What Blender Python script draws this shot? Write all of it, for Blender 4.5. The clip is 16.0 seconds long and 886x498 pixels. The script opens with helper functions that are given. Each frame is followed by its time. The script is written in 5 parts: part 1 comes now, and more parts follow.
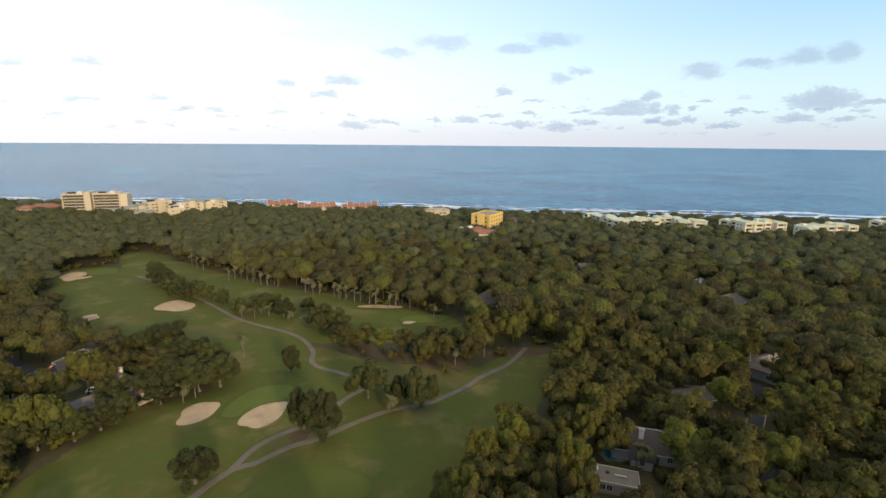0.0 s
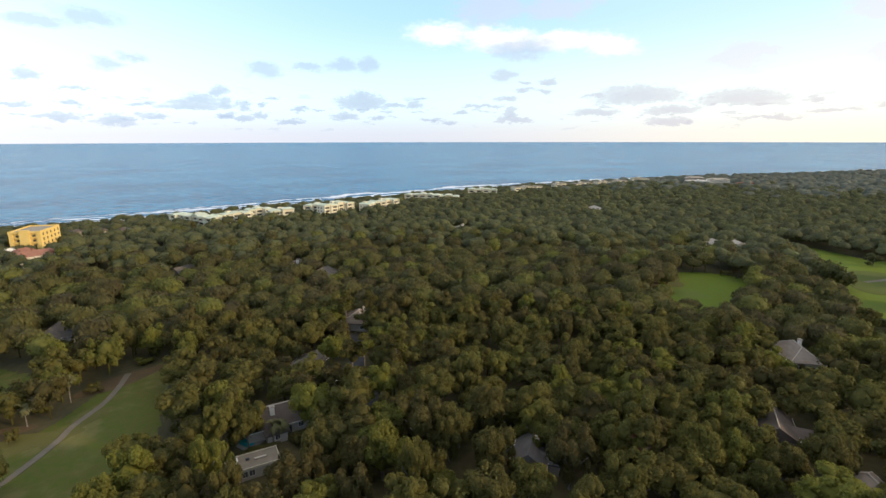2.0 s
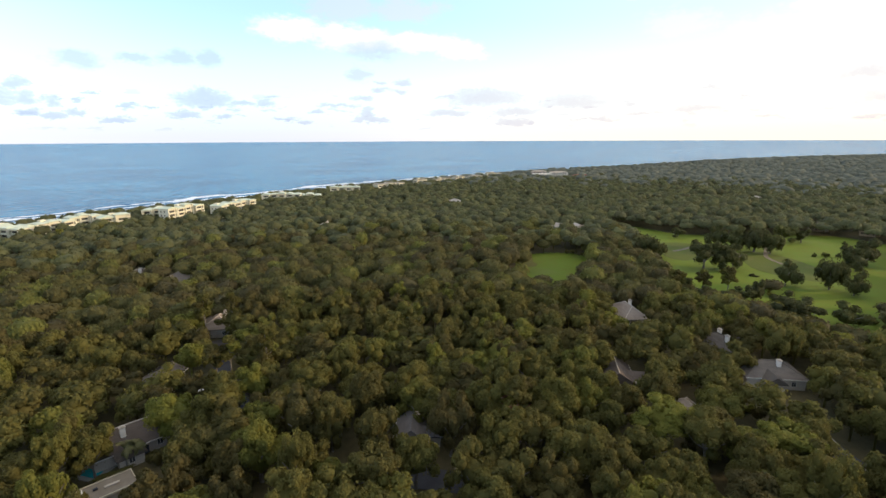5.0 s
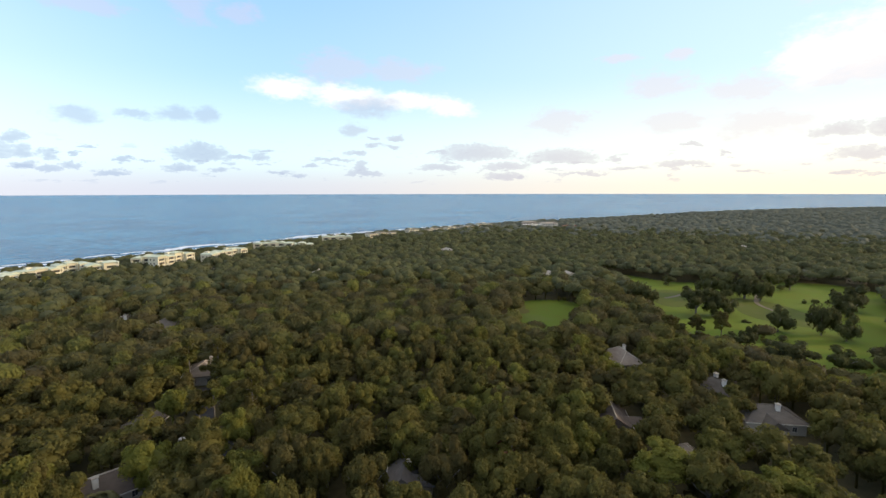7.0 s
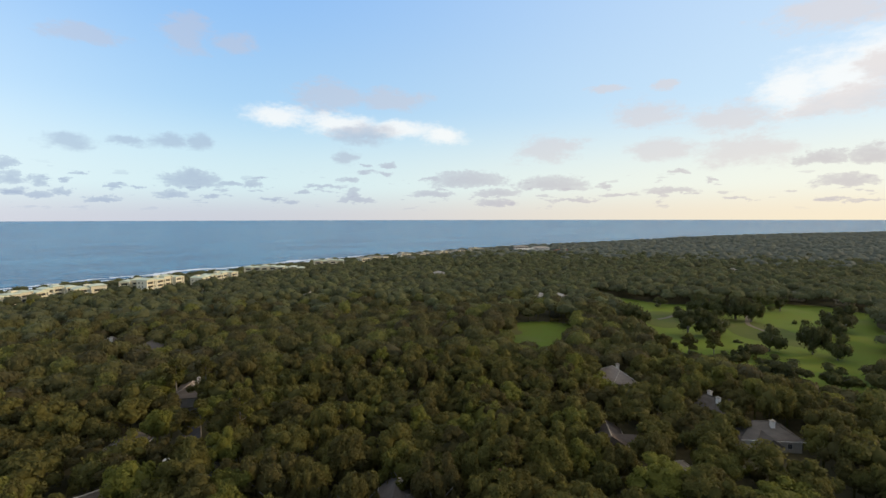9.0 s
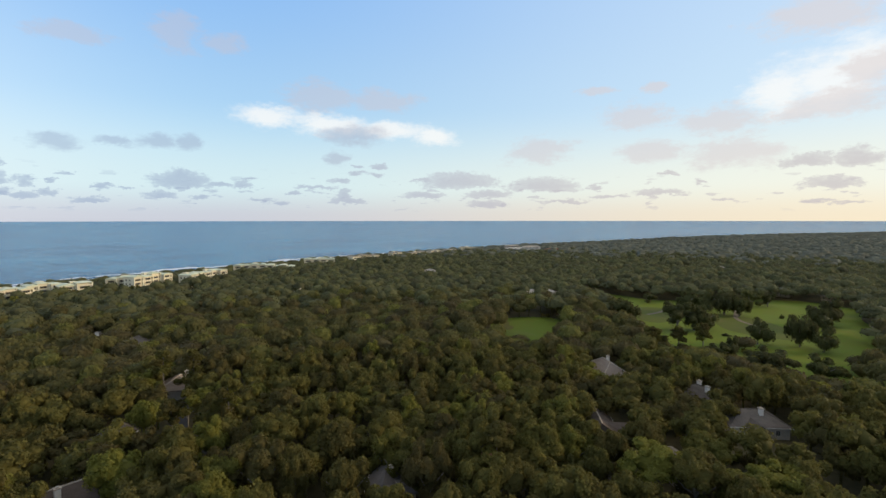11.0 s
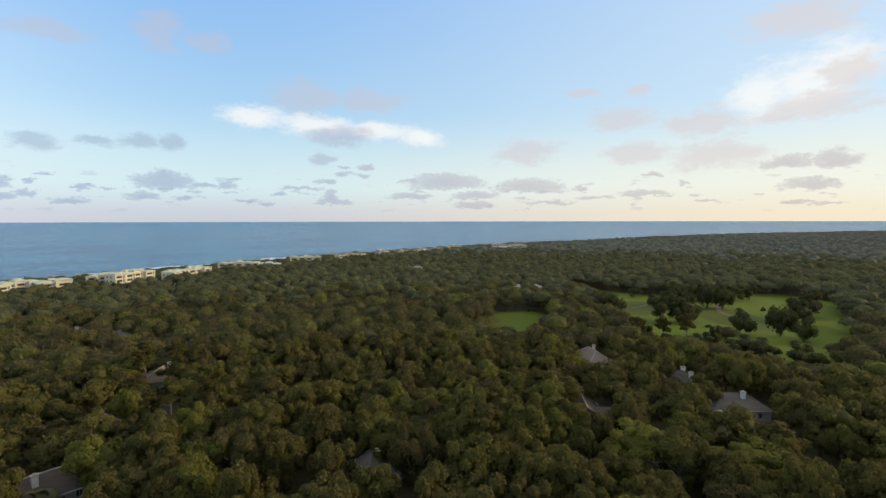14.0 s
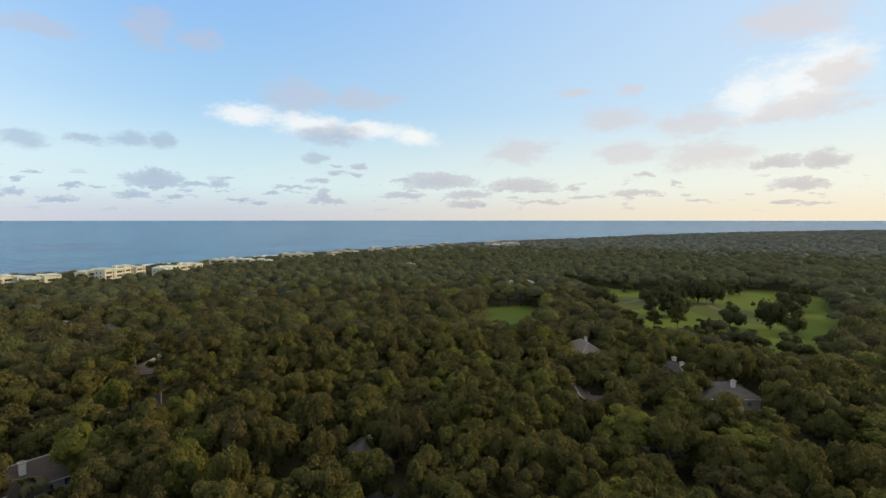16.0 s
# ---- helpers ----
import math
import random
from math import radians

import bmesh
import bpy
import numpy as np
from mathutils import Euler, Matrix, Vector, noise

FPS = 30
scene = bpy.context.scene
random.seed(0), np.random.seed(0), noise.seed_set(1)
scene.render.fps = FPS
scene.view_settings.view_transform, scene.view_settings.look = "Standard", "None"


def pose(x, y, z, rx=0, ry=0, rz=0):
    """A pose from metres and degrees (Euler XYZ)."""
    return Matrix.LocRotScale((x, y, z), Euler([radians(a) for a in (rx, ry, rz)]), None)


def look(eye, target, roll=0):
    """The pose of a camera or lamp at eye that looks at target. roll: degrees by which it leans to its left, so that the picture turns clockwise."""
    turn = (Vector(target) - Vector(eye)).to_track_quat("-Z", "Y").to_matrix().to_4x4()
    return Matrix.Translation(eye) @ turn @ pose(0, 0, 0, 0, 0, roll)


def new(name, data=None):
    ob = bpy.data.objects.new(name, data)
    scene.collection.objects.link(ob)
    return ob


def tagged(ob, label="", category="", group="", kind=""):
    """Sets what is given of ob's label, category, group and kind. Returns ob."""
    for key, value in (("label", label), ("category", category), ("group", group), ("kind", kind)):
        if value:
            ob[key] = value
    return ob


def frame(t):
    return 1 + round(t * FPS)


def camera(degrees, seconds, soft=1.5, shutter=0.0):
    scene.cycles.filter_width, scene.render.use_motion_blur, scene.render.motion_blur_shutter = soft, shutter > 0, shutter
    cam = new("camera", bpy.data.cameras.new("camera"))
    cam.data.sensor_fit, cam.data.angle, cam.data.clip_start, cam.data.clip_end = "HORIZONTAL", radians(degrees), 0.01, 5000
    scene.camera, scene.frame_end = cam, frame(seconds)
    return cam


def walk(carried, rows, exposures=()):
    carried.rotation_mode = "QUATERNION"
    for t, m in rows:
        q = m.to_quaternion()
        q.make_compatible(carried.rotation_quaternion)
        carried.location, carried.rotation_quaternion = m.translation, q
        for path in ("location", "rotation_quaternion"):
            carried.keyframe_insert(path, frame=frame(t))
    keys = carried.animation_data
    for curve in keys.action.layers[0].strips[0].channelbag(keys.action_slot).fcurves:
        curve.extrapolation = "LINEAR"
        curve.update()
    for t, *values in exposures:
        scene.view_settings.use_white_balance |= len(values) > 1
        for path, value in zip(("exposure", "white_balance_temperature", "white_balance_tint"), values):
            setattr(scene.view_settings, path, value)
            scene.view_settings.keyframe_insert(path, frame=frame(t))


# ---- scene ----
cam = camera(84.8, 16.0)
PATH = [
    (0, (-0.714, 2.893, 74.181), (-0.788, 4.845, 73.752), 0.5),
    (0.5, (-0.555, 2.135, 74.008), (-0.535, 4.088, 73.576), 0.5),
    (1, (-0.623, 1.09, 73.76), (-0.238, 3.004, 73.326), 0.5),
    (1.5, (-1.084, -0.023, 73.422), (-0.179, 1.706, 72.986), 0.1),
    (2, (-1.916, -0.95, 73.124), (-0.568, 0.459, 72.683), -0.1),
    (2.5, (-2.968, -1.577, 72.787), (-1.389, -0.434, 72.341), -0.3),
    (3, (-3.66, -1.785, 72.412), (-2.013, -0.743, 71.966), -0.2),
    (3.5, (-3.942, -1.759, 71.981), (-2.272, -0.752, 71.536), -0.2),
    (4, (-4.04, -1.698, 71.515), (-2.361, -0.707, 71.071), -0.2),
    (6.3, (-4.312, -1.414, 67.592), (-2.61, -0.453, 67.165), -0.0),
    (6.5, (-4.332, -1.41, 67.463), (-2.624, -0.449, 67.062), -0.0),
    (7, (-4.526, -1.469, 66.851), (-2.791, -0.502, 66.617), -0.1),
    (7.5, (-4.77, -1.521, 66.153), (-3.024, -0.556, 66.018), -0.1),
    (8, (-4.83, -1.548, 65.452), (-3.079, -0.59, 65.326), -0.1),
    (8.5, (-4.859, -1.587, 64.739), (-3.103, -0.637, 64.614), -0.0),
    (9, (-4.869, -1.625, 64.088), (-3.11, -0.682, 63.961), -0.1),
    (11.5, (-4.56, -1.586, 59.796), (-2.78, -0.683, 59.677), 0.0),
    (12, (-4.588, -1.643, 59.198), (-2.803, -0.747, 59.081), -0.0),
    (12.5, (-4.631, -1.73, 58.561), (-2.842, -0.842, 58.443), -0.0),
    (13, (-4.612, -1.762, 57.894), (-2.82, -0.883, 57.774), 0.0),
    (13.5, (-4.616, -1.792, 57.201), (-2.82, -0.921, 57.083), -0.0),
    (14, (-4.619, -1.831, 56.48), (-2.819, -0.967, 56.362), -0.1),
    (14.5, (-4.61, -1.884, 55.712), (-2.806, -1.027, 55.594), -0.0),
    (15, (-4.622, -1.971, 54.95), (-2.816, -1.12, 54.831), 0.1),
    (15.5, (-4.659, -1.992, 54.264), (-2.85, -1.147, 54.143), -0.0),
    (16, (-4.688, -1.966, 53.776), (-2.876, -1.128, 53.655), -0.0),
]
walk(cam, [(t, look(eye, target, roll)) for t, eye, target, roll in PATH], exposures=[(0, 0.22, 6500, 10), (1.5, 0.32, 6500, 10), (2.5, 0.53, 6500, 11), (6.5, 0.60, 6530, 11.5), (7.6, 0.08, 6500, 10.5), (16, 0.02, 6510, 10.5)])

# ---- world and sun ----
SUN_TURN, SUN_HEIGHT = 150.0, 16.0      # degrees clockwise from +y, degrees above the horizon
world = bpy.data.worlds.new("evening_sky")
scene.world = world
world.use_nodes = True
wn, wl = world.node_tree.nodes, world.node_tree.links
wn.clear()


def wnode(kind, *sources, **settings):
    n = wn.new(kind)
    for key, value in settings.items():
        setattr(n, key, value)
    for i, s in enumerate(sources):
        if s is None:
            continue
        if hasattr(s, "links"):
            wl.new(s, n.inputs[i])
        else:
            n.inputs[i].default_value = s
    return n


def wmath(op, *sources, clamp=False):
    return wnode("ShaderNodeMath", *sources, operation=op, use_clamp=clamp).outputs[0]


def wmix(fac, a, b):
    n = wn.new("ShaderNodeMix")
    n.data_type = "RGBA"
    for slot, s in ((0, fac), (6, a), (7, b)):
        if hasattr(s, "links"):
            wl.new(s, n.inputs[slot])
        else:
            n.inputs[slot].default_value = s if slot == 0 else (*s, 1)
    return n.outputs[2]


def wstep(value, low, high):
    n = wn.new("ShaderNodeMapRange")
    n.interpolation_type = "SMOOTHSTEP"
    wl.new(value, n.inputs[0])
    n.inputs[1].default_value, n.inputs[2].default_value = low, high
    return n.outputs[0]


sky = wn.new("ShaderNodeTexSky")
sky.sky_type, sky.sun_disc = "NISHITA", False
sky.sun_elevation, sky.sun_rotation = radians(SUN_HEIGHT), radians(SUN_TURN)
sky.air_density, sky.dust_density, sky.ozone_density = 1.0, 0.6, 2.0
ray_way = wnode("ShaderNodeTexCoord").outputs["Generated"]
axes = wnode("ShaderNodeSeparateXYZ", ray_way).outputs
turn_angle = wmath("MULTIPLY", wmath("ARCTAN2", axes[0], axes[1]), 57.29578)
rise_angle = wmath("MULTIPLY", wmath("ARCSINE", axes[2]), 57.29578)
sky_place = wnode("ShaderNodeCombineXYZ", turn_angle, rise_angle, 0.0).outputs[0]


def wnoise(scale, stretch, detail, rough=0.55):
    p = wnode("ShaderNodeVectorMath", sky_place, stretch, operation="MULTIPLY").outputs[0]
    n = wn.new("ShaderNodeTexNoise")
    n.inputs["Scale"].default_value, n.inputs["Detail"].default_value, n.inputs["Roughness"].default_value = scale, detail, rough
    wl.new(p, n.inputs["Vector"])
    return n


billow = wnoise(0.6, (0.8, 1.5, 1), 2)
shift = wnode("ShaderNodeVectorMath", billow.outputs["Color"], (0.5, 0.5, 0.5), operation="SUBTRACT").outputs[0]
shift = wnode("ShaderNodeVectorMath", shift, (1.5, 0.5, 0), operation="MULTIPLY").outputs[0]
lumps = wnoise(0.9, (0.75, 1.4, 1), 7, 0.68)
knobs = wnode("ShaderNodeVectorMath", lumps.outputs["Color"], (0.5, 0.5, 0.5), operation="SUBTRACT").outputs[0]
knobs = wnode("ShaderNodeVectorMath", knobs, (3.0, 1.5, 0), operation="MULTIPLY").outputs[0]
shift = wnode("ShaderNodeVectorMath", shift, knobs, operation="ADD").outputs[0]
bent = {"place": wnode("ShaderNodeVectorMath", sky_place, shift, operation="ADD").outputs[0]}
nearest, banks = {}, []


def cloud(kind, turn, rise, half_width, half_height):
    """One cloud bank of the sky: its middle and half sizes in degrees."""
    m = wn.new("ShaderNodeMapping")
    sx, sy = 1 / (half_width * 1.18), 1 / (half_height * 1.4)
    m.inputs["Scale"].default_value = (sx, sy, 0)
    m.inputs["Location"].default_value = (-turn * sx, -rise * sy, 0)
    wl.new(bent["place"], m.inputs["Vector"])
    d = wnode("ShaderNodeVectorMath", m.outputs[0], operation="LENGTH").outputs["Value"]
    if kind == "grey":     # heaped above, level below
        d = wmath("MAXIMUM", d, wnode("ShaderNodeVectorMath", m.outputs[0], (0, -2.0, 0), operation="DOT_PRODUCT").outputs["Value"])
    nearest[kind] = wmath("MINIMUM", nearest[kind], d) if kind in nearest else d
    banks.append(d)
    if len(banks) % 20 == 0:        # each batch follows on the one before, which keeps the sky quick to work out
        for b in list(nearest.values()):
            bent["place"] = wnode("ShaderNodeVectorMath", b, (1e-6, 1e-6, 0), bent["place"], operation="MULTIPLY_ADD").outputs[0]


cloud("soft", 24.5, 7.2, 1.7, 0.60)
cloud("soft", 29.1, 7.5, 1.4, 0.31)
cloud("soft", 32.7, 7.8, 1.5, 0.55)
cloud("soft", 35.6, 8.1, 1.1, 0.68)
cloud("soft", 52.6, 9.6, 3.0, 0.76)
cloud("soft", 50.7, 7.0, 1.0, 0.58)
cloud("grey", 20.1, 4.7, 0.6, 0.47)
cloud("grey", 20.4, 3.5, 1.1, 0.56)
cloud("grey", 22.4, 3.3, 0.7, 0.60)
cloud("grey", 25.0, 4.3, 0.7, 0.14)
cloud("grey", 24.1, 3.5, 0.4, 0.20)
cloud("grey", 27.9, 3.2, 1.0, 0.21)
cloud("grey", 30.0, 3.1, 0.7, 0.15)
cloud("grey", 34.7, 3.8, 2.8, 0.88)
cloud("grey", 34.9, 4.4, 1.3, 0.66)
cloud("grey", 38.4, 3.6, 0.9, 0.26)
cloud("grey", 40.5, 3.7, 1.0, 0.49)
cloud("grey", 41.2, 4.4, 0.7, 0.13)
cloud("grey", 32.7, 2.4, 1.4, 0.37)
cloud("grey", 20.4, 2.3, 0.9, 0.40)
cloud("grey", 22.2, 2.1, 0.7, 0.30)
cloud("grey", 23.6, 2.4, 0.7, 0.36)
cloud("grey", 27.1, 1.9, 1.5, 0.26)
cloud("grey", 36.4, 2.3, 0.9, 0.23)
cloud("grey", 42.4, 2.2, 1.2, 0.20)
cloud("grey", 44.2, 1.8, 1.0, 0.27)
cloud("grey", 48.4, 3.6, 2.0, 0.28)
cloud("grey", 51.0, 4.3, 1.1, 0.28)
cloud("grey", 51.3, 2.6, 1.0, 0.66)
cloud("grey", 51.9, 2.1, 2.0, 0.32)
cloud("grey", 53.0, 5.2, 0.9, 0.21)
cloud("grey", 55.0, 5.1, 0.8, 0.24)
cloud("grey", 55.5, 6.1, 0.9, 0.31)
cloud("grey", 52.7, 6.0, 0.7, 0.21)
cloud("grey", 45.9, 3.0, 0.8, 0.24)
cloud("grey", 64.8, 4.3, 4.1, 0.99)
cloud("grey", 60.4, 4.5, 1.2, 0.25)
cloud("grey", 60.6, 2.8, 2.3, 0.43)
cloud("grey", 68.1, 2.8, 2.6, 0.42)
cloud("grey", 68.0, 1.7, 2.1, 0.46)
cloud("grey", 74.3, 3.7, 3.9, 0.86)
cloud("grey", 77.1, 2.0, 2.3, 0.24)
cloud("grey", 99.5, 5.4, 1.9, 0.69)
cloud("grey", 103.2, 5.3, 1.7, 0.97)
cloud("grey", 101.4, 3.2, 2.2, 0.55)
cloud("grey", 80.0, 3.4, 0.8, 0.30)
cloud("grey", 86.7, 2.8, 2.4, 0.39)
cloud("grey", 81.5, 2.5, 1.9, 0.20)
cloud("grey", 90.6, 3.8, 0.6, 0.25)
cloud("grey", 87.4, 4.8, 1.0, 0.25)
cloud("grey", 92.7, 1.9, 1.0, 0.18)
cloud("grey", 100.5, 1.7, 1.4, 0.17)
cloud("grey", 102.7, 1.4, 1.1, 0.16)
cloud("pink", 74.1, 7.7, 3.4, 1.05)
cloud("pink", 85.9, 7.2, 2.9, 0.98)
cloud("pink", 93.2, 6.6, 3.9, 1.13)
cloud("pink", 84.3, 11.0, 3.0, 1.07)
cloud("pink", 92.4, 9.8, 3.3, 1.11)
cloud("pink", 80.1, 13.9, 1.4, 0.35)
cloud("pink", 86.0, 13.8, 1.0, 0.42)
cloud("pink", 48.9, 13.5, 3.4, 1.22)
cloud("pink", 56.0, 13.4, 3.4, 0.90)
cloud("pink", 34.7, 18.4, 2.0, 1.36)
cloud("pink", 38.7, 17.9, 2.1, 0.79)
cloud("pink", 25.7, 16.7, 2.7, 0.61)
cloud("pink", 100.5, 18.2, 4.4, 1.24)
cloud("pink", 103.7, 12.9, 1.9, 1.14)
cloud("pink", 101.9, 10.5, 3.8, 0.89)
cloud("pink", 98.4, 9.7, 1.6, 0.46)
cloud("white", 43.4, 11.1, 3.4, 0.95)
cloud("white", 49.6, 10.6, 5.2, 0.88)
cloud("white", 56.6, 10.2, 3.7, 0.81)
cloud("white", 62.0, 9.5, 2.5, 0.77)
cloud("white", 97.3, 12.0, 2.8, 1.91)
cloud("white", 101.0, 12.5, 3.6, 2.08)
cloud("white", 103.1, 13.9, 2.8, 1.90)
cloud("grey", -42.4, 6.3, 0.8, 0.27)
cloud("grey", -37.1, 6.9, 1.3, 0.47)
cloud("grey", -38.0, 3.6, 1.2, 0.27)
cloud("grey", -31.6, 3.9, 1.1, 0.35)
cloud("grey", -29.3, 3.1, 1.0, 0.30)
cloud("grey", -26.7, 3.2, 1.1, 0.27)
cloud("grey", -19.5, 6.1, 0.9, 0.49)
cloud("grey", -13.5, 6.4, 2.1, 0.54)
cloud("grey", -15.4, 5.0, 1.4, 0.48)
cloud("grey", -12.3, 1.7, 1.7, 0.47)
cloud("grey", -8.9, 2.2, 1.5, 0.23)
cloud("grey", -12.6, 2.8, 0.5, 0.23)
cloud("grey", 4.7, 5.5, 1.0, 0.58)
cloud("grey", 17.1, 3.3, 2.8, 0.41)
cloud("grey", 18.2, 3.8, 1.7, 0.47)
cloud("grey", 19.6, 4.6, 0.9, 0.46)
cloud("grey", 13.9, 2.3, 1.2, 0.32)
cloud("grey", 10.7, 1.7, 1.6, 0.59)
cloud("grey", 6.3, 2.0, 1.7, 0.30)
cloud("grey", 0.3, 2.5, 1.6, 0.30)
cloud("grey", 12.7, 3.3, 1.3, 0.16)
cloud("grey", 7.2, 3.3, 0.8, 0.23)
cloud("grey", 3.2, 3.1, 1.3, 0.20)
cloud("grey", -3.0, 2.6, 0.7, 0.24)
cloud("grey", 8.1, 4.6, 1.0, 0.16)
cloud("soft", -7.6, 9.6, 1.8, 0.35)
cloud("soft", -2.0, 10.6, 2.6, 0.62)
cloud("soft", 5.9, 10.0, 2.1, 0.34)
cloud("soft", 9.7, 10.7, 2.3, 0.59)
cloud("soft", 10.7, 7.0, 1.3, 0.42)
cloud("soft", 12.8, 7.6, 1.1, 0.30)
cloud("white", -35.7, 12.2, 15.3, 1.6)
cloud("white", -33.8, 9.3, 19.2, 1.1)
fine = wnoise(2.2, (0.85, 1.5, 1), 5, 0.6).outputs["Fac"]
ragged = wmath("MULTIPLY", wmath("SUBTRACT", fine, 0.5), 0.8)
loose = wmath("MULTIPLY", wmath("SUBTRACT", wnoise(0.42, (0.6, 1.5, 1), 6, 0.6).outputs["Fac"], 0.5), 2.2)
sunward = wstep(turn_angle, 30.0, 112.0)
leftward = wstep(turn_angle, 45.0, -40.0)
clear_sky = wnode("ShaderNodeVectorMath", sky.outputs[0], operation="SCALE")
clear_sky.inputs["Scale"].default_value = 0.15
tinted = wnode("ShaderNodeVectorMath", clear_sky.outputs[0], (0.85, 1.0, 1.15), operation="MULTIPLY").outputs[0]
# thin high veil of evening haze, whiter and warmer towards the horizon
veil_colour = wmix(wstep(rise_angle, 30.0, 4.0), (0.27, 0.56, 1.04), (0.52, 0.78, 0.95))
colour = wmix(0.72, tinted, veil_colour)
colour = wmix(wmath("MULTIPLY", sunward, 0.5), colour, (0.78, 0.88, 0.91))
colour = wmix(wmath("MULTIPLY", wmath("MULTIPLY", leftward, wstep(rise_angle, 34.0, 3.0)), 0.8), colour, (1.10, 1.14, 1.14))
# Warm tint overhead, out of view, added to take blue out of the ambient.
colour = wmix(wmath("MULTIPLY", wstep(rise_angle, 30.0, 55.0), 0.8), colour, (0.76, 0.69, 0.61))
haze_colour = wmix(leftward, wmix(sunward, (0.57, 0.59, 0.67), (0.93, 0.80, 0.58)), (0.84, 0.83, 0.87))
high_haze = wmix(leftward, wmix(sunward, (0.68, 0.84, 0.86), (0.95, 0.92, 0.75)), (0.96, 1.01, 1.00))
colour = wmix(wmath("MULTIPLY", wstep(rise_angle, 13.0, 3.0), 0.8), colour, high_haze)
colour = wmix(wmath("MULTIPLY", wstep(rise_angle, 4.0, 0.0), 0.9), colour, haze_colour)
white = wstep(wmath("ADD", nearest["white"], wmath("ADD", wmath("MULTIPLY", loose, 0.6), wmath("MULTIPLY", ragged, 0.5))), 1.26, 0.22)
colour = wmix(wmath("MULTIPLY", white, 0.74), colour, (0.99, 0.98, 0.94))
pink = wstep(wmath("ADD", nearest["pink"], wmath("ADD", loose, wmath("MULTIPLY", ragged, 0.8))), 1.28, 0.42)
colour = wmix(wmath("MULTIPLY", pink, wmath("ADD", 0.44, wmath("MULTIPLY", sunward, 0.22))), colour, wmix(sunward, (0.54, 0.53, 0.60), (0.73, 0.67, 0.66)))
grey_colour = wmix(wstep(turn_angle, 25.0, 90.0), (0.34, 0.43, 0.59), (0.54, 0.50, 0.53))
strength = wmath("SUBTRACT", 0.66, wmath("MULTIPLY", leftward, 0.30))
soft = wstep(wmath("ADD", nearest["soft"], wmath("MULTIPLY", loose, 0.8)), 1.35, 0.4)
colour = wmix(wmath("MULTIPLY", soft, wmath("MULTIPLY", strength, 0.85)), colour, grey_colour)
# heaped cloud: thin lit rims and a denser level underside
grey = wstep(wmath("ADD", nearest["grey"], wmath("MULTIPLY", ragged, 0.9)), 1.08, 0.72)
dense = wstep(wmath("ADD", nearest["grey"], wmath("MULTIPLY", ragged, 1.2)), 1.0, 0.2)
colour = wmix(wmath("MULTIPLY", grey, wmath("MULTIPLY", strength, 0.72)), colour, grey_colour)
colour = wmix(wmath("MULTIPLY", dense, wmath("MULTIPLY", strength, 0.6)), colour, grey_colour)
# small far cumulus over the horizon
puffs = wnoise(0.75, (0.55, 1.9, 1), 4, 0.55).outputs["Fac"]
band = wmath("MULTIPLY", wstep(rise_angle, 0.6, 1.6), wstep(rise_angle, 6.0, 3.0))
puff = wmath("MULTIPLY", wstep(puffs, 0.60, 0.66), band)
colour = wmix(wmath("MULTIPLY", puff, wmath("MULTIPLY", strength, 0.8)), colour, grey_colour)
background = wnode("ShaderNodeBackground", colour, 1.0)
wl.new(background.outputs[0], wnode("ShaderNodeOutputWorld").inputs[0])

sun = new("sun", bpy.data.lights.new("sun", "SUN"))
sun.data.energy, sun.data.angle, sun.data.color = 2.8, radians(6.0), (1.0, 0.77, 0.50)
sa, sh = radians(SUN_TURN), radians(SUN_HEIGHT)
sun.matrix_world = look((300 * math.sin(sa), 300 * math.cos(sa), 300 * math.tan(sh)), (0, 0, 0))

# ---- materials ----


def material(name, build):
    m = bpy.data.materials.new(name)
    m.use_nodes = True
    nodes, links = m.node_tree.nodes, m.node_tree.links
    build(nodes, links, nodes["Principled BSDF"])
    return m


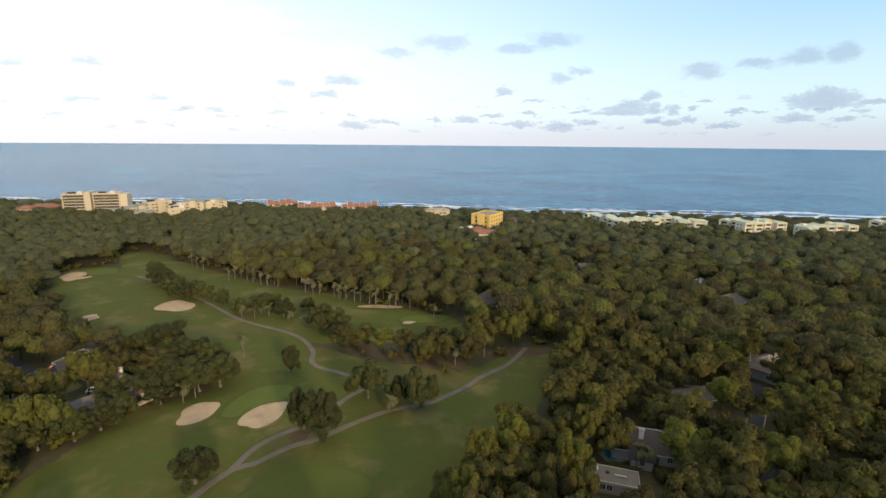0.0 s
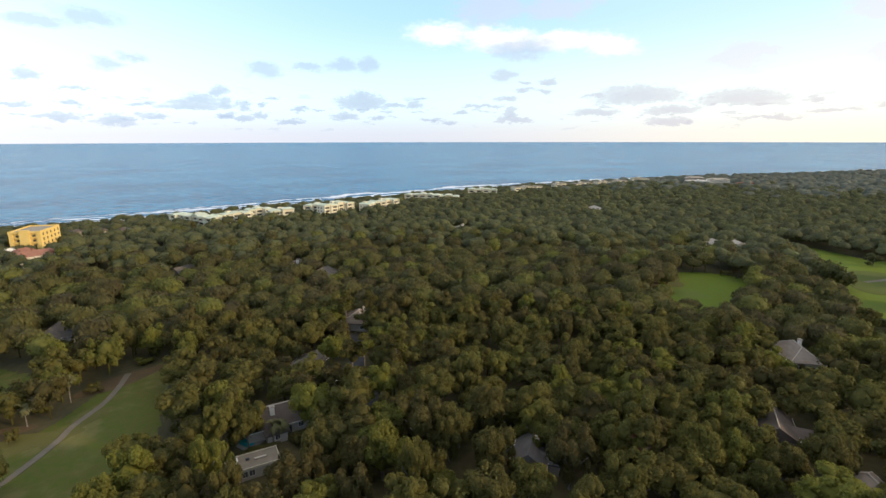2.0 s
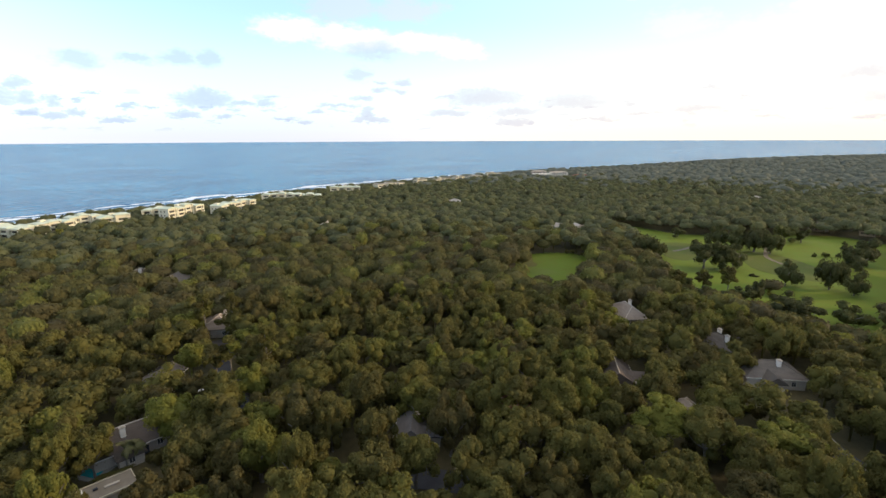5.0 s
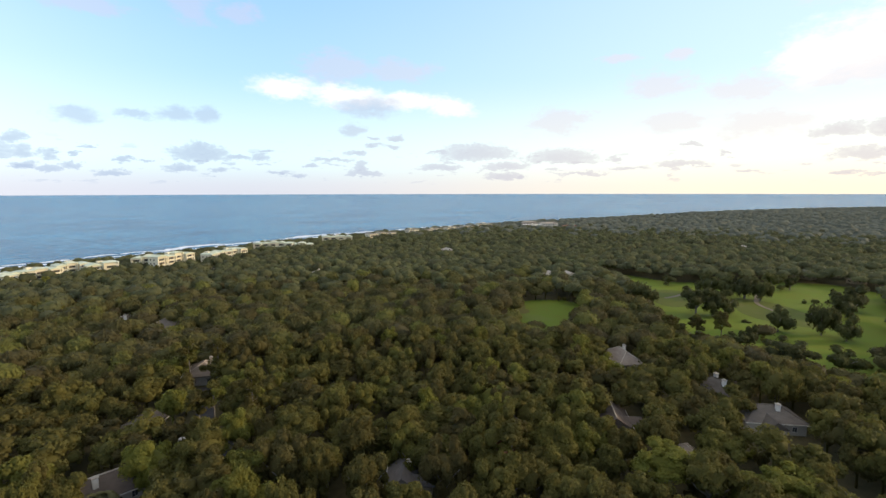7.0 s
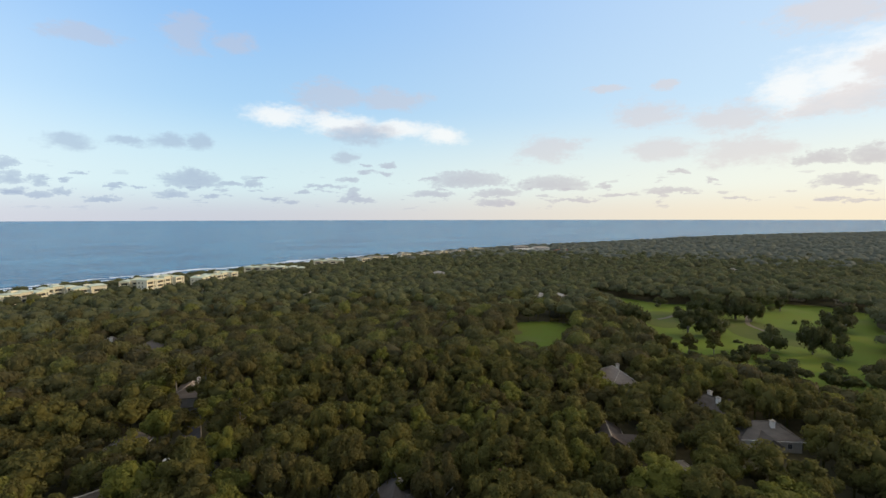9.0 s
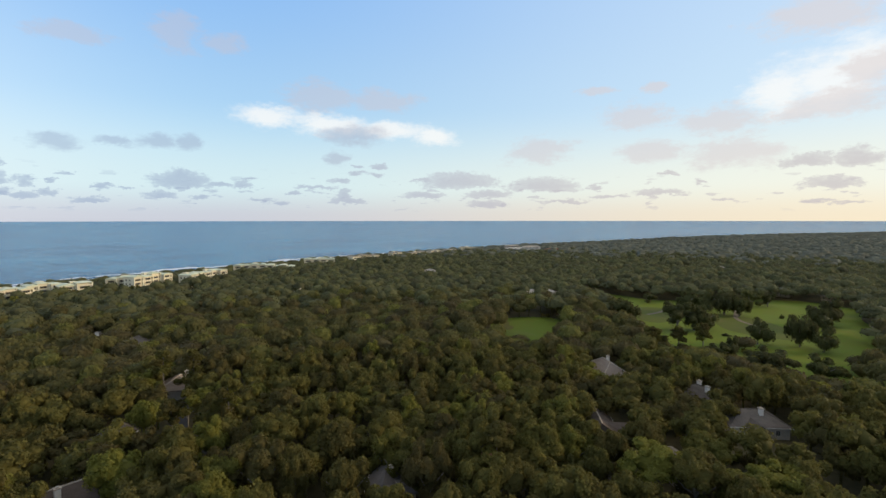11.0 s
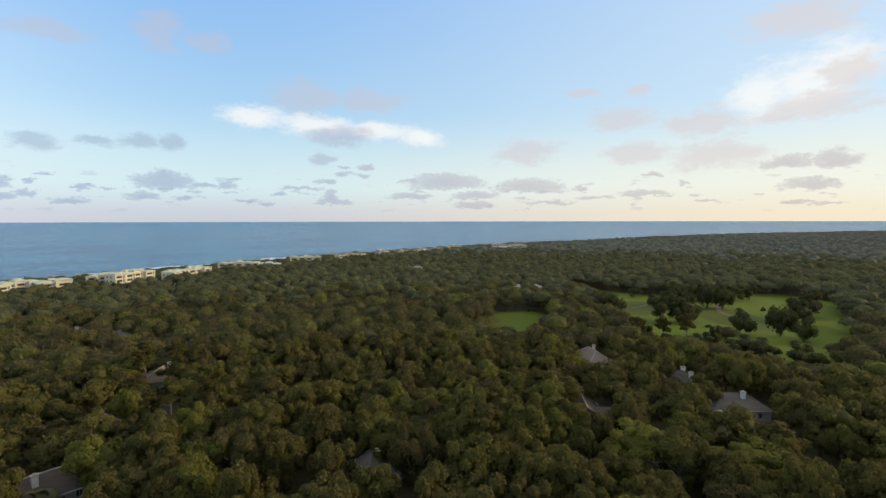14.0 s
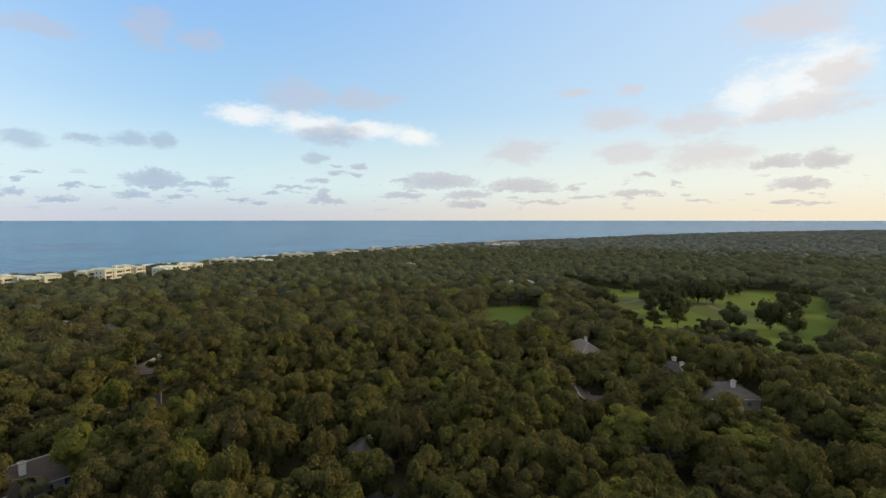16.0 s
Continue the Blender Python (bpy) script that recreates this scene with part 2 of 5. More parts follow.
def coloured(name, low, high, rough=0.8, scale=1.0, grain=8.0, bump=0.2, specular=0.12, metal=0.0, tight=0.2, stretch=(1, 1, 1), per_thing=0.0, fine_share=0.45, patches=None):
    """A surface that varies between two colours at two scales, with fine relief."""
    def build(nodes, links, bsdf):
        where = nodes.new("ShaderNodeTexCoord")
        m = nodes.new("ShaderNodeMapping")
        m.inputs["Scale"].default_value = stretch
        links.new(where.outputs["Object"], m.inputs["Vector"])
        noises = []
        for s, d in ((scale, 4), (scale * grain, 5)):
            n = nodes.new("ShaderNodeTexNoise")
            n.inputs["Scale"].default_value, n.inputs["Detail"].default_value = s, d
            links.new(m.outputs[0], n.inputs["Vector"])
            noises.append(n.outputs["Fac"])
        both = nodes.new("ShaderNodeMix")
        both.inputs[0].default_value = fine_share
        links.new(noises[0], both.inputs[2])
        links.new(noises[1], both.inputs[3])
        ramp = nodes.new("ShaderNodeValToRGB")
        ramp.color_ramp.elements[0].position, ramp.color_ramp.elements[1].position = 0.5 - tight, 0.5 + tight
        ramp.color_ramp.elements[0].color, ramp.color_ramp.elements[1].color = (*low, 1), (*high, 1)
        links.new(both.outputs[0], ramp.inputs[0])
        result = ramp.outputs[0]
        if patches:         # worn or dry spots: colour, scale, share
            spot = nodes.new("ShaderNodeTexNoise")
            spot.inputs["Scale"].default_value, spot.inputs["Detail"].default_value, spot.inputs["Roughness"].default_value = patches[1], 6, 0.62
            links.new(m.outputs[0], spot.inputs["Vector"])
            edge = nodes.new("ShaderNodeMapRange")
            edge.interpolation_type = "SMOOTHSTEP"
            edge.inputs[1].default_value, edge.inputs[2].default_value = 0.50, 0.66
            edge.inputs[4].default_value = patches[2]
            links.new(spot.outputs["Fac"], edge.inputs[0])
            blend = nodes.new("ShaderNodeMix")
            blend.data_type = "RGBA"
            links.new(edge.outputs[0], blend.inputs[0])
            links.new(result, blend.inputs[6])
            blend.inputs[7].default_value = (*patches[0], 1)
            result = blend.outputs[2]
        if per_thing:
            info = nodes.new("ShaderNodeObjectInfo")
            hsv = nodes.new("ShaderNodeHueSaturation")
            span = nodes.new("ShaderNodeMapRange")
            span.inputs[3].default_value, span.inputs[4].default_value = 1 - per_thing, 1 + per_thing
            links.new(info.outputs["Random"], span.inputs[0])
            links.new(span.outputs[0], hsv.inputs["Value"])
            links.new(result, hsv.inputs["Color"])
            result = hsv.outputs[0]
        links.new(result, bsdf.inputs["Base Color"])
        bsdf.inputs["Roughness"].default_value, bsdf.inputs["Metallic"].default_value = rough, metal
        bsdf.inputs["Specular IOR Level"].default_value = specular
        if bump:
            b = nodes.new("ShaderNodeBump")
            b.inputs["Strength"].default_value, b.inputs["Distance"].default_value = bump, 0.1
            links.new(noises[1], b.inputs["Height"])
            links.new(b.outputs[0], bsdf.inputs["Normal"])
    return material(name, build)


def leafy(name, stops, joined, scale=0.35, relief=(2.2, 0.5), span_low=0.80, span_high=1.26):
    """Foliage: its shade runs from tree to tree along the stops, and from clump to clump."""
    def build(nodes, links, bsdf):
        if joined:
            src = nodes.new("ShaderNodeAttribute")
            src.attribute_name = "tint"
            tree = src.outputs["Fac"]
        else:
            tree = nodes.new("ShaderNodeObjectInfo").outputs["Random"]
        ramp = nodes.new("ShaderNodeValToRGB")
        els = ramp.color_ramp.elements
        while len(els) < len(stops):
            els.new(0.5)
        for e, (p, c) in zip(els, stops):
            e.position, e.color = p, (*c, 1)
        links.new(tree, ramp.inputs[0])
        where = nodes.new("ShaderNodeNewGeometry")
        n = nodes.new("ShaderNodeTexNoise")
        n.inputs["Scale"].default_value, n.inputs["Detail"].default_value = scale, 5
        links.new(where.outputs["Position"], n.inputs["Vector"])
        leaf = nodes.new("ShaderNodeMath")
        leaf.operation = "MULTIPLY_ADD"
        links.new(where.outputs["Random Per Island"], leaf.inputs[0])
        leaf.inputs[1].default_value = 0.5
        links.new(n.outputs["Fac"], leaf.inputs[2])
        span = nodes.new("ShaderNodeMapRange")
        span.inputs[1].default_value, span.inputs[2].default_value = 0.3, 1.2
        span.inputs[3].default_value, span.inputs[4].default_value = span_low, span_high
        links.new(leaf.outputs[0], span.inputs[0])
        hsv = nodes.new("ShaderNodeHueSaturation")
        links.new(span.outputs[0], hsv.inputs["Value"])
        links.new(ramp.outputs[0], hsv.inputs["Color"])
        links.new(hsv.outputs[0], bsdf.inputs["Base Color"])
        bsdf.inputs["Roughness"].default_value, bsdf.inputs["Specular IOR Level"].default_value = 0.75, 0.15
        fine_noise = nodes.new("ShaderNodeTexNoise")
        fine_noise.inputs["Scale"].default_value, fine_noise.inputs["Detail"].default_value = relief[0], 4
        links.new(where.outputs["Position"], fine_noise.inputs["Vector"])
        b = nodes.new("ShaderNodeBump")
        b.inputs["Strength"].default_value, b.inputs["Distance"].default_value = 0.6, relief[1]
        links.new(fine_noise.outputs["Fac"], b.inputs["Height"])
        links.new(b.outputs[0], bsdf.inputs["Normal"])
        glow_through = nodes.new("ShaderNodeBsdfTranslucent")
        links.new(hsv.outputs[0], glow_through.inputs["Color"])
        both = nodes.new("ShaderNodeMixShader")
        both.inputs[0].default_value = 0.46
        links.new(bsdf.outputs[0], both.inputs[1])
        links.new(glow_through.outputs[0], both.inputs[2])
        links.new(both.outputs[0], nodes["Material Output"].inputs["Surface"])
    return material(name, build)


OAK = [(0.0, (0.1, 0.083, 0.029)), (0.28, (0.118, 0.102, 0.03)), (0.55, (0.122, 0.113, 0.03)), (0.75, (0.144, 0.126, 0.033)), (0.9, (0.153, 0.149, 0.032)), (1.0, (0.186, 0.182, 0.035))]
# Leaves lightened and greyed with distance haze, put into their colour.
FAR_HAZE = [(0.0, (0.104, 0.104, 0.05)), (0.25, (0.117, 0.119, 0.054)), (0.5, (0.123, 0.128, 0.056)), (0.8, (0.136, 0.135, 0.059)), (1.0, (0.151, 0.156, 0.063))]
# Air haze painted into the foliage of the farthest woods: pale, greyed stops.
DISTANT_HAZE = [(0.0, (0.140, 0.148, 0.108)), (0.5, (0.166, 0.174, 0.126)), (1.0, (0.190, 0.196, 0.138))]
M_LEAF = leafy("oak_leaves", OAK, False)
M_WOODS = leafy("woodland_leaves", OAK, True)
M_GOLFOAK = leafy("dark_oak_leaves", [(0.0, (0.072, 0.074, 0.028)), (0.6, (0.092, 0.096, 0.033)), (1.0, (0.112, 0.116, 0.036))], False)
# Oak colours with a milder share of painted haze: more blue.
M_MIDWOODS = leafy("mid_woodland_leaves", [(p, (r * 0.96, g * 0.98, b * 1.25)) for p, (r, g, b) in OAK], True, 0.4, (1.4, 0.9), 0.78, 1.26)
M_FARWOODS = leafy("far_woodland_leaves", FAR_HAZE, True, 0.5, (0.9, 1.4), 0.76, 1.28)
M_DISTANT = leafy("distant_woodland_leaves", DISTANT_HAZE, True, 0.12, (0.4, 2.5), 0.72, 1.35)
M_PALM = leafy("palm_fronds", [(0.0, (0.15, 0.15, 0.06)), (1.0, (0.24, 0.22, 0.10))], False)
M_BARK = coloured("bark", (0.09, 0.075, 0.06), (0.26, 0.23, 0.19), 0.9, 2.0, 6, 0.5)
M_SOIL = coloured("forest_floor", (0.052, 0.047, 0.022), (0.104, 0.086, 0.042), 0.95, 0.06, 9, 0.5)
M_ROUGH = coloured("fairway_grass", (0.104, 0.096, 0.023), (0.082, 0.101, 0.018), 0.9, 0.05, 16, 0.6, 0.1, tight=0.085, fine_share=0.62, patches=((0.165, 0.138, 0.050), 0.055, 0.75))
M_FAIRWAY_FAR = coloured("far_fairway_grass", (0.122, 0.144, 0.018), (0.112, 0.162, 0.016), 0.9, 0.03, 8, 0.4, 0.1, tight=0.11, patches=((0.140, 0.142, 0.040), 0.03, 0.5))
M_GREEN = coloured("putting_green_turf", (0.096, 0.114, 0.020), (0.112, 0.134, 0.024), 0.85, 0.15, 10, 0.1, 0.15)
M_DRY = coloured("dry_turf", (0.102, 0.097, 0.026), (0.126, 0.110, 0.036), 0.95, 0.2, 8, 0.3, 0.1)
M_NEEDLES = coloured("pine_straw", (0.085, 0.060, 0.030), (0.13, 0.088, 0.046), 0.95, 0.2, 8, 0.4, 0.1)
M_BUNKER = coloured("bunker_sand", (0.40, 0.275, 0.15), (0.54, 0.39, 0.23), 0.95, 0.25, 9, 0.35, 0.1, patches=((0.30, 0.205, 0.125), 0.16, 0.7))
M_TEE = coloured("tee_turf", (0.088, 0.098, 0.019), (0.096, 0.112, 0.021), 0.9, 0.1, 10, 0.3, 0.1, patches=((0.115, 0.105, 0.034), 0.09, 0.6))
M_COLLAR = coloured("rough_collar_grass", (0.078, 0.090, 0.018), (0.090, 0.104, 0.021), 0.9, 0.4, 8, 0.4, 0.1)
M_BEACH = coloured("beach_sand", (0.42, 0.37, 0.29), (0.60, 0.54, 0.45), 0.9, 0.03, 12, 0.1, 0.2)
M_FOAM = coloured("surf_foam", (0.55, 0.58, 0.60), (0.85, 0.86, 0.87), 0.7, 0.05, 10, 0.2, 0.2)
M_PATH = coloured("cart_path_concrete", (0.135, 0.110, 0.075), (0.20, 0.165, 0.115), 0.9, 0.3, 10, 0.1)
M_ROAD = coloured("asphalt", (0.045, 0.045, 0.048), (0.075, 0.075, 0.078), 0.85, 0.3, 12, 0.1)
M_KERB = coloured("kerb_concrete", (0.20, 0.185, 0.155), (0.29, 0.27, 0.23), 0.9, 0.5, 10, 0.1)
M_CREAM = coloured("cream_stucco", (0.52, 0.43, 0.29), (0.62, 0.53, 0.37), 0.9, 0.12, 12, 0.05, per_thing=0.06)
M_PALE = coloured("pale_yellow_stucco", (0.60, 0.54, 0.38), (0.72, 0.66, 0.48), 0.9, 0.12, 12, 0.05, per_thing=0.05)
M_YELLOW = coloured("yellow_stucco", (0.62, 0.42, 0.12), (0.72, 0.52, 0.18), 0.9, 0.12, 12, 0.05)
M_WHITE = coloured("white_paint", (0.62, 0.55, 0.45), (0.76, 0.69, 0.58), 0.8, 0.3, 10, 0.05)
M_STUCCO = coloured("tan_stucco", (0.36, 0.30, 0.23), (0.48, 0.41, 0.32), 0.9, 0.3, 10, 0.05, per_thing=0.12)
M_GREYROOF = coloured("grey_shingle", (0.088, 0.073, 0.058), (0.165, 0.138, 0.110), 0.9, 0.4, 14, 0.4, stretch=(1, 1, 4), per_thing=0.18)
M_BROWNROOF = coloured("brown_shingle", (0.085, 0.066, 0.052), (0.15, 0.118, 0.092), 0.9, 0.4, 14, 0.4, stretch=(1, 1, 4), per_thing=0.15)
M_TANROOF = coloured("tan_shingle", (0.20, 0.155, 0.115), (0.30, 0.24, 0.185), 0.9, 0.4, 14, 0.4, stretch=(1, 1, 4), per_thing=0.1)
M_SLATE = coloured("blue_grey_shingle", (0.095, 0.085, 0.078), (0.16, 0.145, 0.13), 0.9, 0.4, 14, 0.4, stretch=(1, 1, 4))
M_TERRACOTTA = coloured("terracotta_tile", (0.22, 0.10, 0.07), (0.34, 0.17, 0.11), 0.85, 0.3, 12, 0.4, per_thing=0.1)
M_MINT = coloured("pale_green_metal_roof", (0.44, 0.48, 0.34), (0.58, 0.60, 0.44), 0.6, 0.15, 10, 0.05, per_thing=0.08)
M_SAGE = coloured("grey_green_roof", (0.22, 0.25, 0.20), (0.32, 0.34, 0.28), 0.8, 0.2, 10, 0.1)
M_FLATROOF = coloured("gravel_roof", (0.26, 0.225, 0.17), (0.37, 0.325, 0.25), 0.95, 0.5, 12, 0.3)
M_GRAVEL = coloured("tan_gravel_roof", (0.17, 0.14, 0.10), (0.25, 0.205, 0.15), 0.95, 0.5, 12, 0.3)
M_GLASS = coloured("dark_window_glass", (0.05, 0.048, 0.045), (0.10, 0.095, 0.09), 0.12, 0.3, 4, 0.0, 0.5)
M_POOL = coloured("pool_water", (0.02, 0.26, 0.28), (0.04, 0.36, 0.36), 0.08, 0.5, 6, 0.05, 0.5)
M_DARKMETAL = coloured("dark_metal", (0.03, 0.03, 0.035), (0.06, 0.06, 0.065), 0.5, 1.0, 6, 0.0)
M_TYRE = coloured("tyre_rubber", (0.015, 0.015, 0.015), (0.03, 0.03, 0.03), 0.9, 3.0, 6, 0.1)
M_CARS = [coloured("car_paint_" + n, c, c, 0.25, 1.0, 4, 0.0, 0.5) for n, c in (("silver", (0.5, 0.5, 0.52)), ("white", (0.75, 0.75, 0.75)), ("dark", (0.03, 0.035, 0.045)), ("red", (0.30, 0.03, 0.03)))]


def sea_surface(nodes, links, bsdf):
    where = nodes.new("ShaderNodeNewGeometry")
    m = nodes.new("ShaderNodeMapping")
    m.inputs["Rotation"].default_value = (0, 0, radians(12))
    m.inputs["Scale"].default_value = (0.85, 1, 1)
    links.new(where.outputs["Position"], m.inputs["Vector"])
    waves = []
    for s, d in ((0.006, 3), (0.085, 5)):
        n = nodes.new("ShaderNodeTexNoise")
        n.inputs["Scale"].default_value, n.inputs["Detail"].default_value = s, d
        links.new(m.outputs[0], n.inputs["Vector"])
        waves.append(n.outputs["Fac"])
    both = nodes.new("ShaderNodeMix")
    both.inputs[0].default_value = 0.55
    links.new(waves[0], both.inputs[2])
    links.new(waves[1], both.inputs[3])
    # Light and dark of the waves put into the base colour, besides the relief.
    ramp = nodes.new("ShaderNodeValToRGB")
    ramp.color_ramp.elements[0].position, ramp.color_ramp.elements[1].position = 0.445, 0.555
    ramp.color_ramp.elements[0].color, ramp.color_ramp.elements[1].color = (0.002, 0.064, 0.142, 1), (0.026, 0.156, 0.258, 1)
    links.new(both.outputs[0], ramp.inputs[0])
    links.new(ramp.outputs[0], bsdf.inputs["Base Color"])
    bsdf.inputs["Roughness"].default_value, bsdf.inputs["IOR"].default_value = 0.27, 1.33
    bsdf.inputs["Specular IOR Level"].default_value = 0.44
    b = nodes.new("ShaderNodeBump")
    b.inputs["Strength"].default_value, b.inputs["Distance"].default_value = 1.0, 4.4
    links.new(waves[1], b.inputs["Height"])
    links.new(b.outputs[0], bsdf.inputs["Normal"])


M_REDLEAF = leafy("red_shrub_leaves", [(0.0, (0.20, 0.04, 0.045)), (1.0, (0.26, 0.06, 0.05))], False)
M_SEA = material("sea_water", sea_surface)

# ---- the plan: coast, clearings, paths ----
COAST = [(-5000, 380), (-1500, 545), (-522, 573), (-284, 575), (-57, 556), (113, 540), (284, 525), (456, 512), (604, 485), (781, 438), (959, 380), (1248, 232), (1688, 45), (1944, -110), (2188, -305), (2472, -540), (3300, -1500)]
CX, CY = np.array(COAST, float).T


def coast(x):
    return np.interp(x, CX, CY)


# centre lines of open ground with their half widths
FAIRWAYS = [
    [(-214, 262, 13), (-185, 234, 22), (-140, 204, 31), (-96, 172, 21), (-58, 148, 15), (-54, 128, 16), (-68, 106, 26), (-70, 92, 27), (-65, 52, 34)],
    [(-61, 62, 30), (-37, 96, 27), (-16, 111, 20), (4, 132, 16), (21, 154, 12), (33, 166, 6)],
    [(-50, 148, 18), (-22, 140, 17)],
    [(-215, 306, 11), (-179, 276, 15), (-137, 241, 20), (-95, 214, 25), (-50, 196, 23), (-14, 190, 17)],
]
FAIRWAYS_FAR = [
    [(222, 68, 13), (262, 77, 18)],
    [(392, 66, 9), (372, 40, 14), (345, 30, 16)],
    [(258, 10, 10), (290, 14, 16), (345, 22, 20), (372, 8, 16)],
    [(255, -8, 12), (300, -10, 30), (340, -25, 34), (395, -55, 26)],
    [(232, -42, 13), (275, -45, 28), (330, -55, 34), (405, -75, 18)],
    [(205, -46, 7), (232, -44, 12)],
    [(238, 8, 11), (240, -14, 11), (222, -38, 10)],
    [(350, -72, 14), (300, -68, 13), (268, -66, 11), (248, -60, 10)],
]


def capsule_field(px, py, chains):
    """Signed distance to the nearest edge of the chains: negative inside."""
    best = np.full(np.shape(px), 1e9)
    for chain in chains:
        for (x0, y0, r0), (x1, y1, r1) in zip(chain, chain[1:]):
            dx, dy = x1 - x0, y1 - y0
            f = np.clip(((px - x0) * dx + (py - y0) * dy) / (dx * dx + dy * dy), 0, 1)
            best = np.minimum(best, np.hypot(px - x0 - f * dx, py - y0 - f * dy) - (r0 + f * (r1 - r0)))
    return best


def waver(px, py):
    return 1.6 * np.sin(px * 0.11 + 1.3 * np.sin(py * 0.07)) + 1.4 * np.sin(py * 0.13 + 0.9 * np.sin(px * 0.09))


def open_ground(px, py):
    return capsule_field(px, py, FAIRWAYS + FAIRWAYS_FAR) + waver(px, py)


def turf_height(px, py):
    """Gentle swells of the mown ground, level with the soil at its edge."""
    inside = np.clip(-open_ground(px, py) / 9.0, 0, 1)
    return 0.03 + inside * (0.60 + 0.12 * np.sin(px * 0.06 + 0.5) * np.sin(py * 0.05) + 0.07 * np.sin(px * 0.15 + py * 0.12))


# ---- mesh helpers ----


def part(name, bm, mat, parent=None, label="", at=None):
    mesh = bpy.data.meshes.new(name)
    bm.to_mesh(mesh)
    bm.free()
    mesh.materials.append(mat)
    ob = new(name, mesh)
    if parent is not None:
        ob.parent = parent
    if at is not None:
        ob.matrix_basis = at
    return tagged(ob, label)


def again(ob, m):
    """Another object on the same mesh, under the same parent."""
    o = new(ob.name.split(".")[0], ob.data)
    o.parent, o.matrix_basis = ob.parent, m
    return o


def holder(name, m, label, category, group="", kind=""):
    ob = new(name)
    ob.empty_display_size = 0.5
    ob.matrix_basis = m
    return tagged(ob, label, category, group, kind)


def arrays_mesh(name, verts, faces, mat, tint=None, smooth=False):
    """A mesh from arrays of corners and of equal-sided faces (a list of arrays)."""
    mesh = bpy.data.meshes.new(name)
    verts = np.asarray(verts, np.float32)
    loops = np.concatenate([np.asarray(f, np.int32).ravel() for f in faces])
    sizes = np.concatenate([np.full(len(f), np.shape(f)[1], np.int32) for f in faces])
    mesh.vertices.add(len(verts))
    mesh.vertices.foreach_set("co", verts.ravel())
    mesh.loops.add(len(loops))
    mesh.loops.foreach_set("vertex_index", loops)
    mesh.polygons.add(len(sizes))
    mesh.polygons.foreach_set("loop_start", np.concatenate([[0], np.cumsum(sizes)[:-1]]).astype(np.int32))
    mesh.update(calc_edges=True)
    mesh.polygons.foreach_set("use_smooth", np.full(len(sizes), smooth))
    if tint is not None:
        a = mesh.attributes.new("tint", "FLOAT", "POINT")
        a.data.foreach_set("value", np.asarray(tint, np.float32))
    mesh.materials.append(mat)
    mesh.validate()
    return mesh


def box(bm, x0, y0, z0, x1, y1, z1, bevel=0.0):
    m = Matrix.Translation(((x0 + x1) / 2, (y0 + y1) / 2, (z0 + z1) / 2)) @ Matrix.Diagonal((x1 - x0, y1 - y0, z1 - z0, 1))
    made = bmesh.ops.create_cube(bm, size=1, matrix=m)
    if bevel:
        edges = list({e for v in made["verts"] for e in v.link_edges})
        bmesh.ops.bevel(bm, geom=edges, offset=bevel, segments=1, affect="EDGES")
    return bm


def boxes(*rows, bevel=0.0):
    bm = bmesh.new()
    for r in rows:
        box(bm, *r, bevel=bevel)
    return bm


def tube(bm, points, radii, sides=6):
    """A bent, tapering limb through the points."""
    rings = []
    for i, p in enumerate(points):
        p = Vector(p)
        way = Vector(points[min(i + 1, len(points) - 1)]) - Vector(points[max(i - 1, 0)])
        q = way.to_track_quat("Z", "Y")
        rings.append([bm.verts.new(p + q @ Vector((radii[i] * math.cos(a * math.tau / sides), radii[i] * math.sin(a * math.tau / sides), 0))) for a in range(sides)])
    for a, b in zip(rings, rings[1:]):
        for i in range(sides):
            bm.faces.new((a[i], a[(i + 1) % sides], b[(i + 1) % sides], b[i]))
    bm.faces.new(rings[-1])
    return bm


def smooth_line(points, step=2.0):
    """Points along a smooth curve through the given ones."""
    pts = [np.array(p, float) for p in points]
    pts = [2 * pts[0] - pts[1]] + pts + [2 * pts[-1] - pts[-2]]
    out = []
    for a, b, c, d in zip(pts, pts[1:], pts[2:], pts[3:]):
        n = max(2, int(np.linalg.norm(c - b) / step))
        for i in range(n):
            u = i / n
            out.append(0.5 * (2 * b + (c - a) * u + (2 * a - 5 * b + 4 * c - d) * u * u + (3 * b - a - 3 * c + d) * u ** 3))
    return np.array(out + [pts[-2]])


def ribbon(name, points, width, mat, lift, thick=0.05, over=turf_height, step=2.0):
    line = smooth_line(points, step)
    way = np.gradient(line, axis=0)
    way /= np.linalg.norm(way, axis=1)[:, None]
    side = np.stack([-way[:, 1], way[:, 0]], 1) * width / 2
    rows = [line + side, line + side, line - side, line - side]
    z = over(line[:, 0], line[:, 1]) + lift
    verts = np.concatenate([np.column_stack([r, z - (thick if i in (0, 3) else 0)]) for i, r in enumerate(rows)])
    n = len(line)
    k = np.arange(n - 1)
    faces = [np.stack([k + j * n, k + j * n + 1, k + (j + 1) * n + 1, k + (j + 1) * n], 1)[:, ::-1] for j in range(3)]
    return new(name, arrays_mesh(name, verts, faces, mat))


def flat_ground(px, py):
    return np.zeros(np.shape(px)) + 0.03


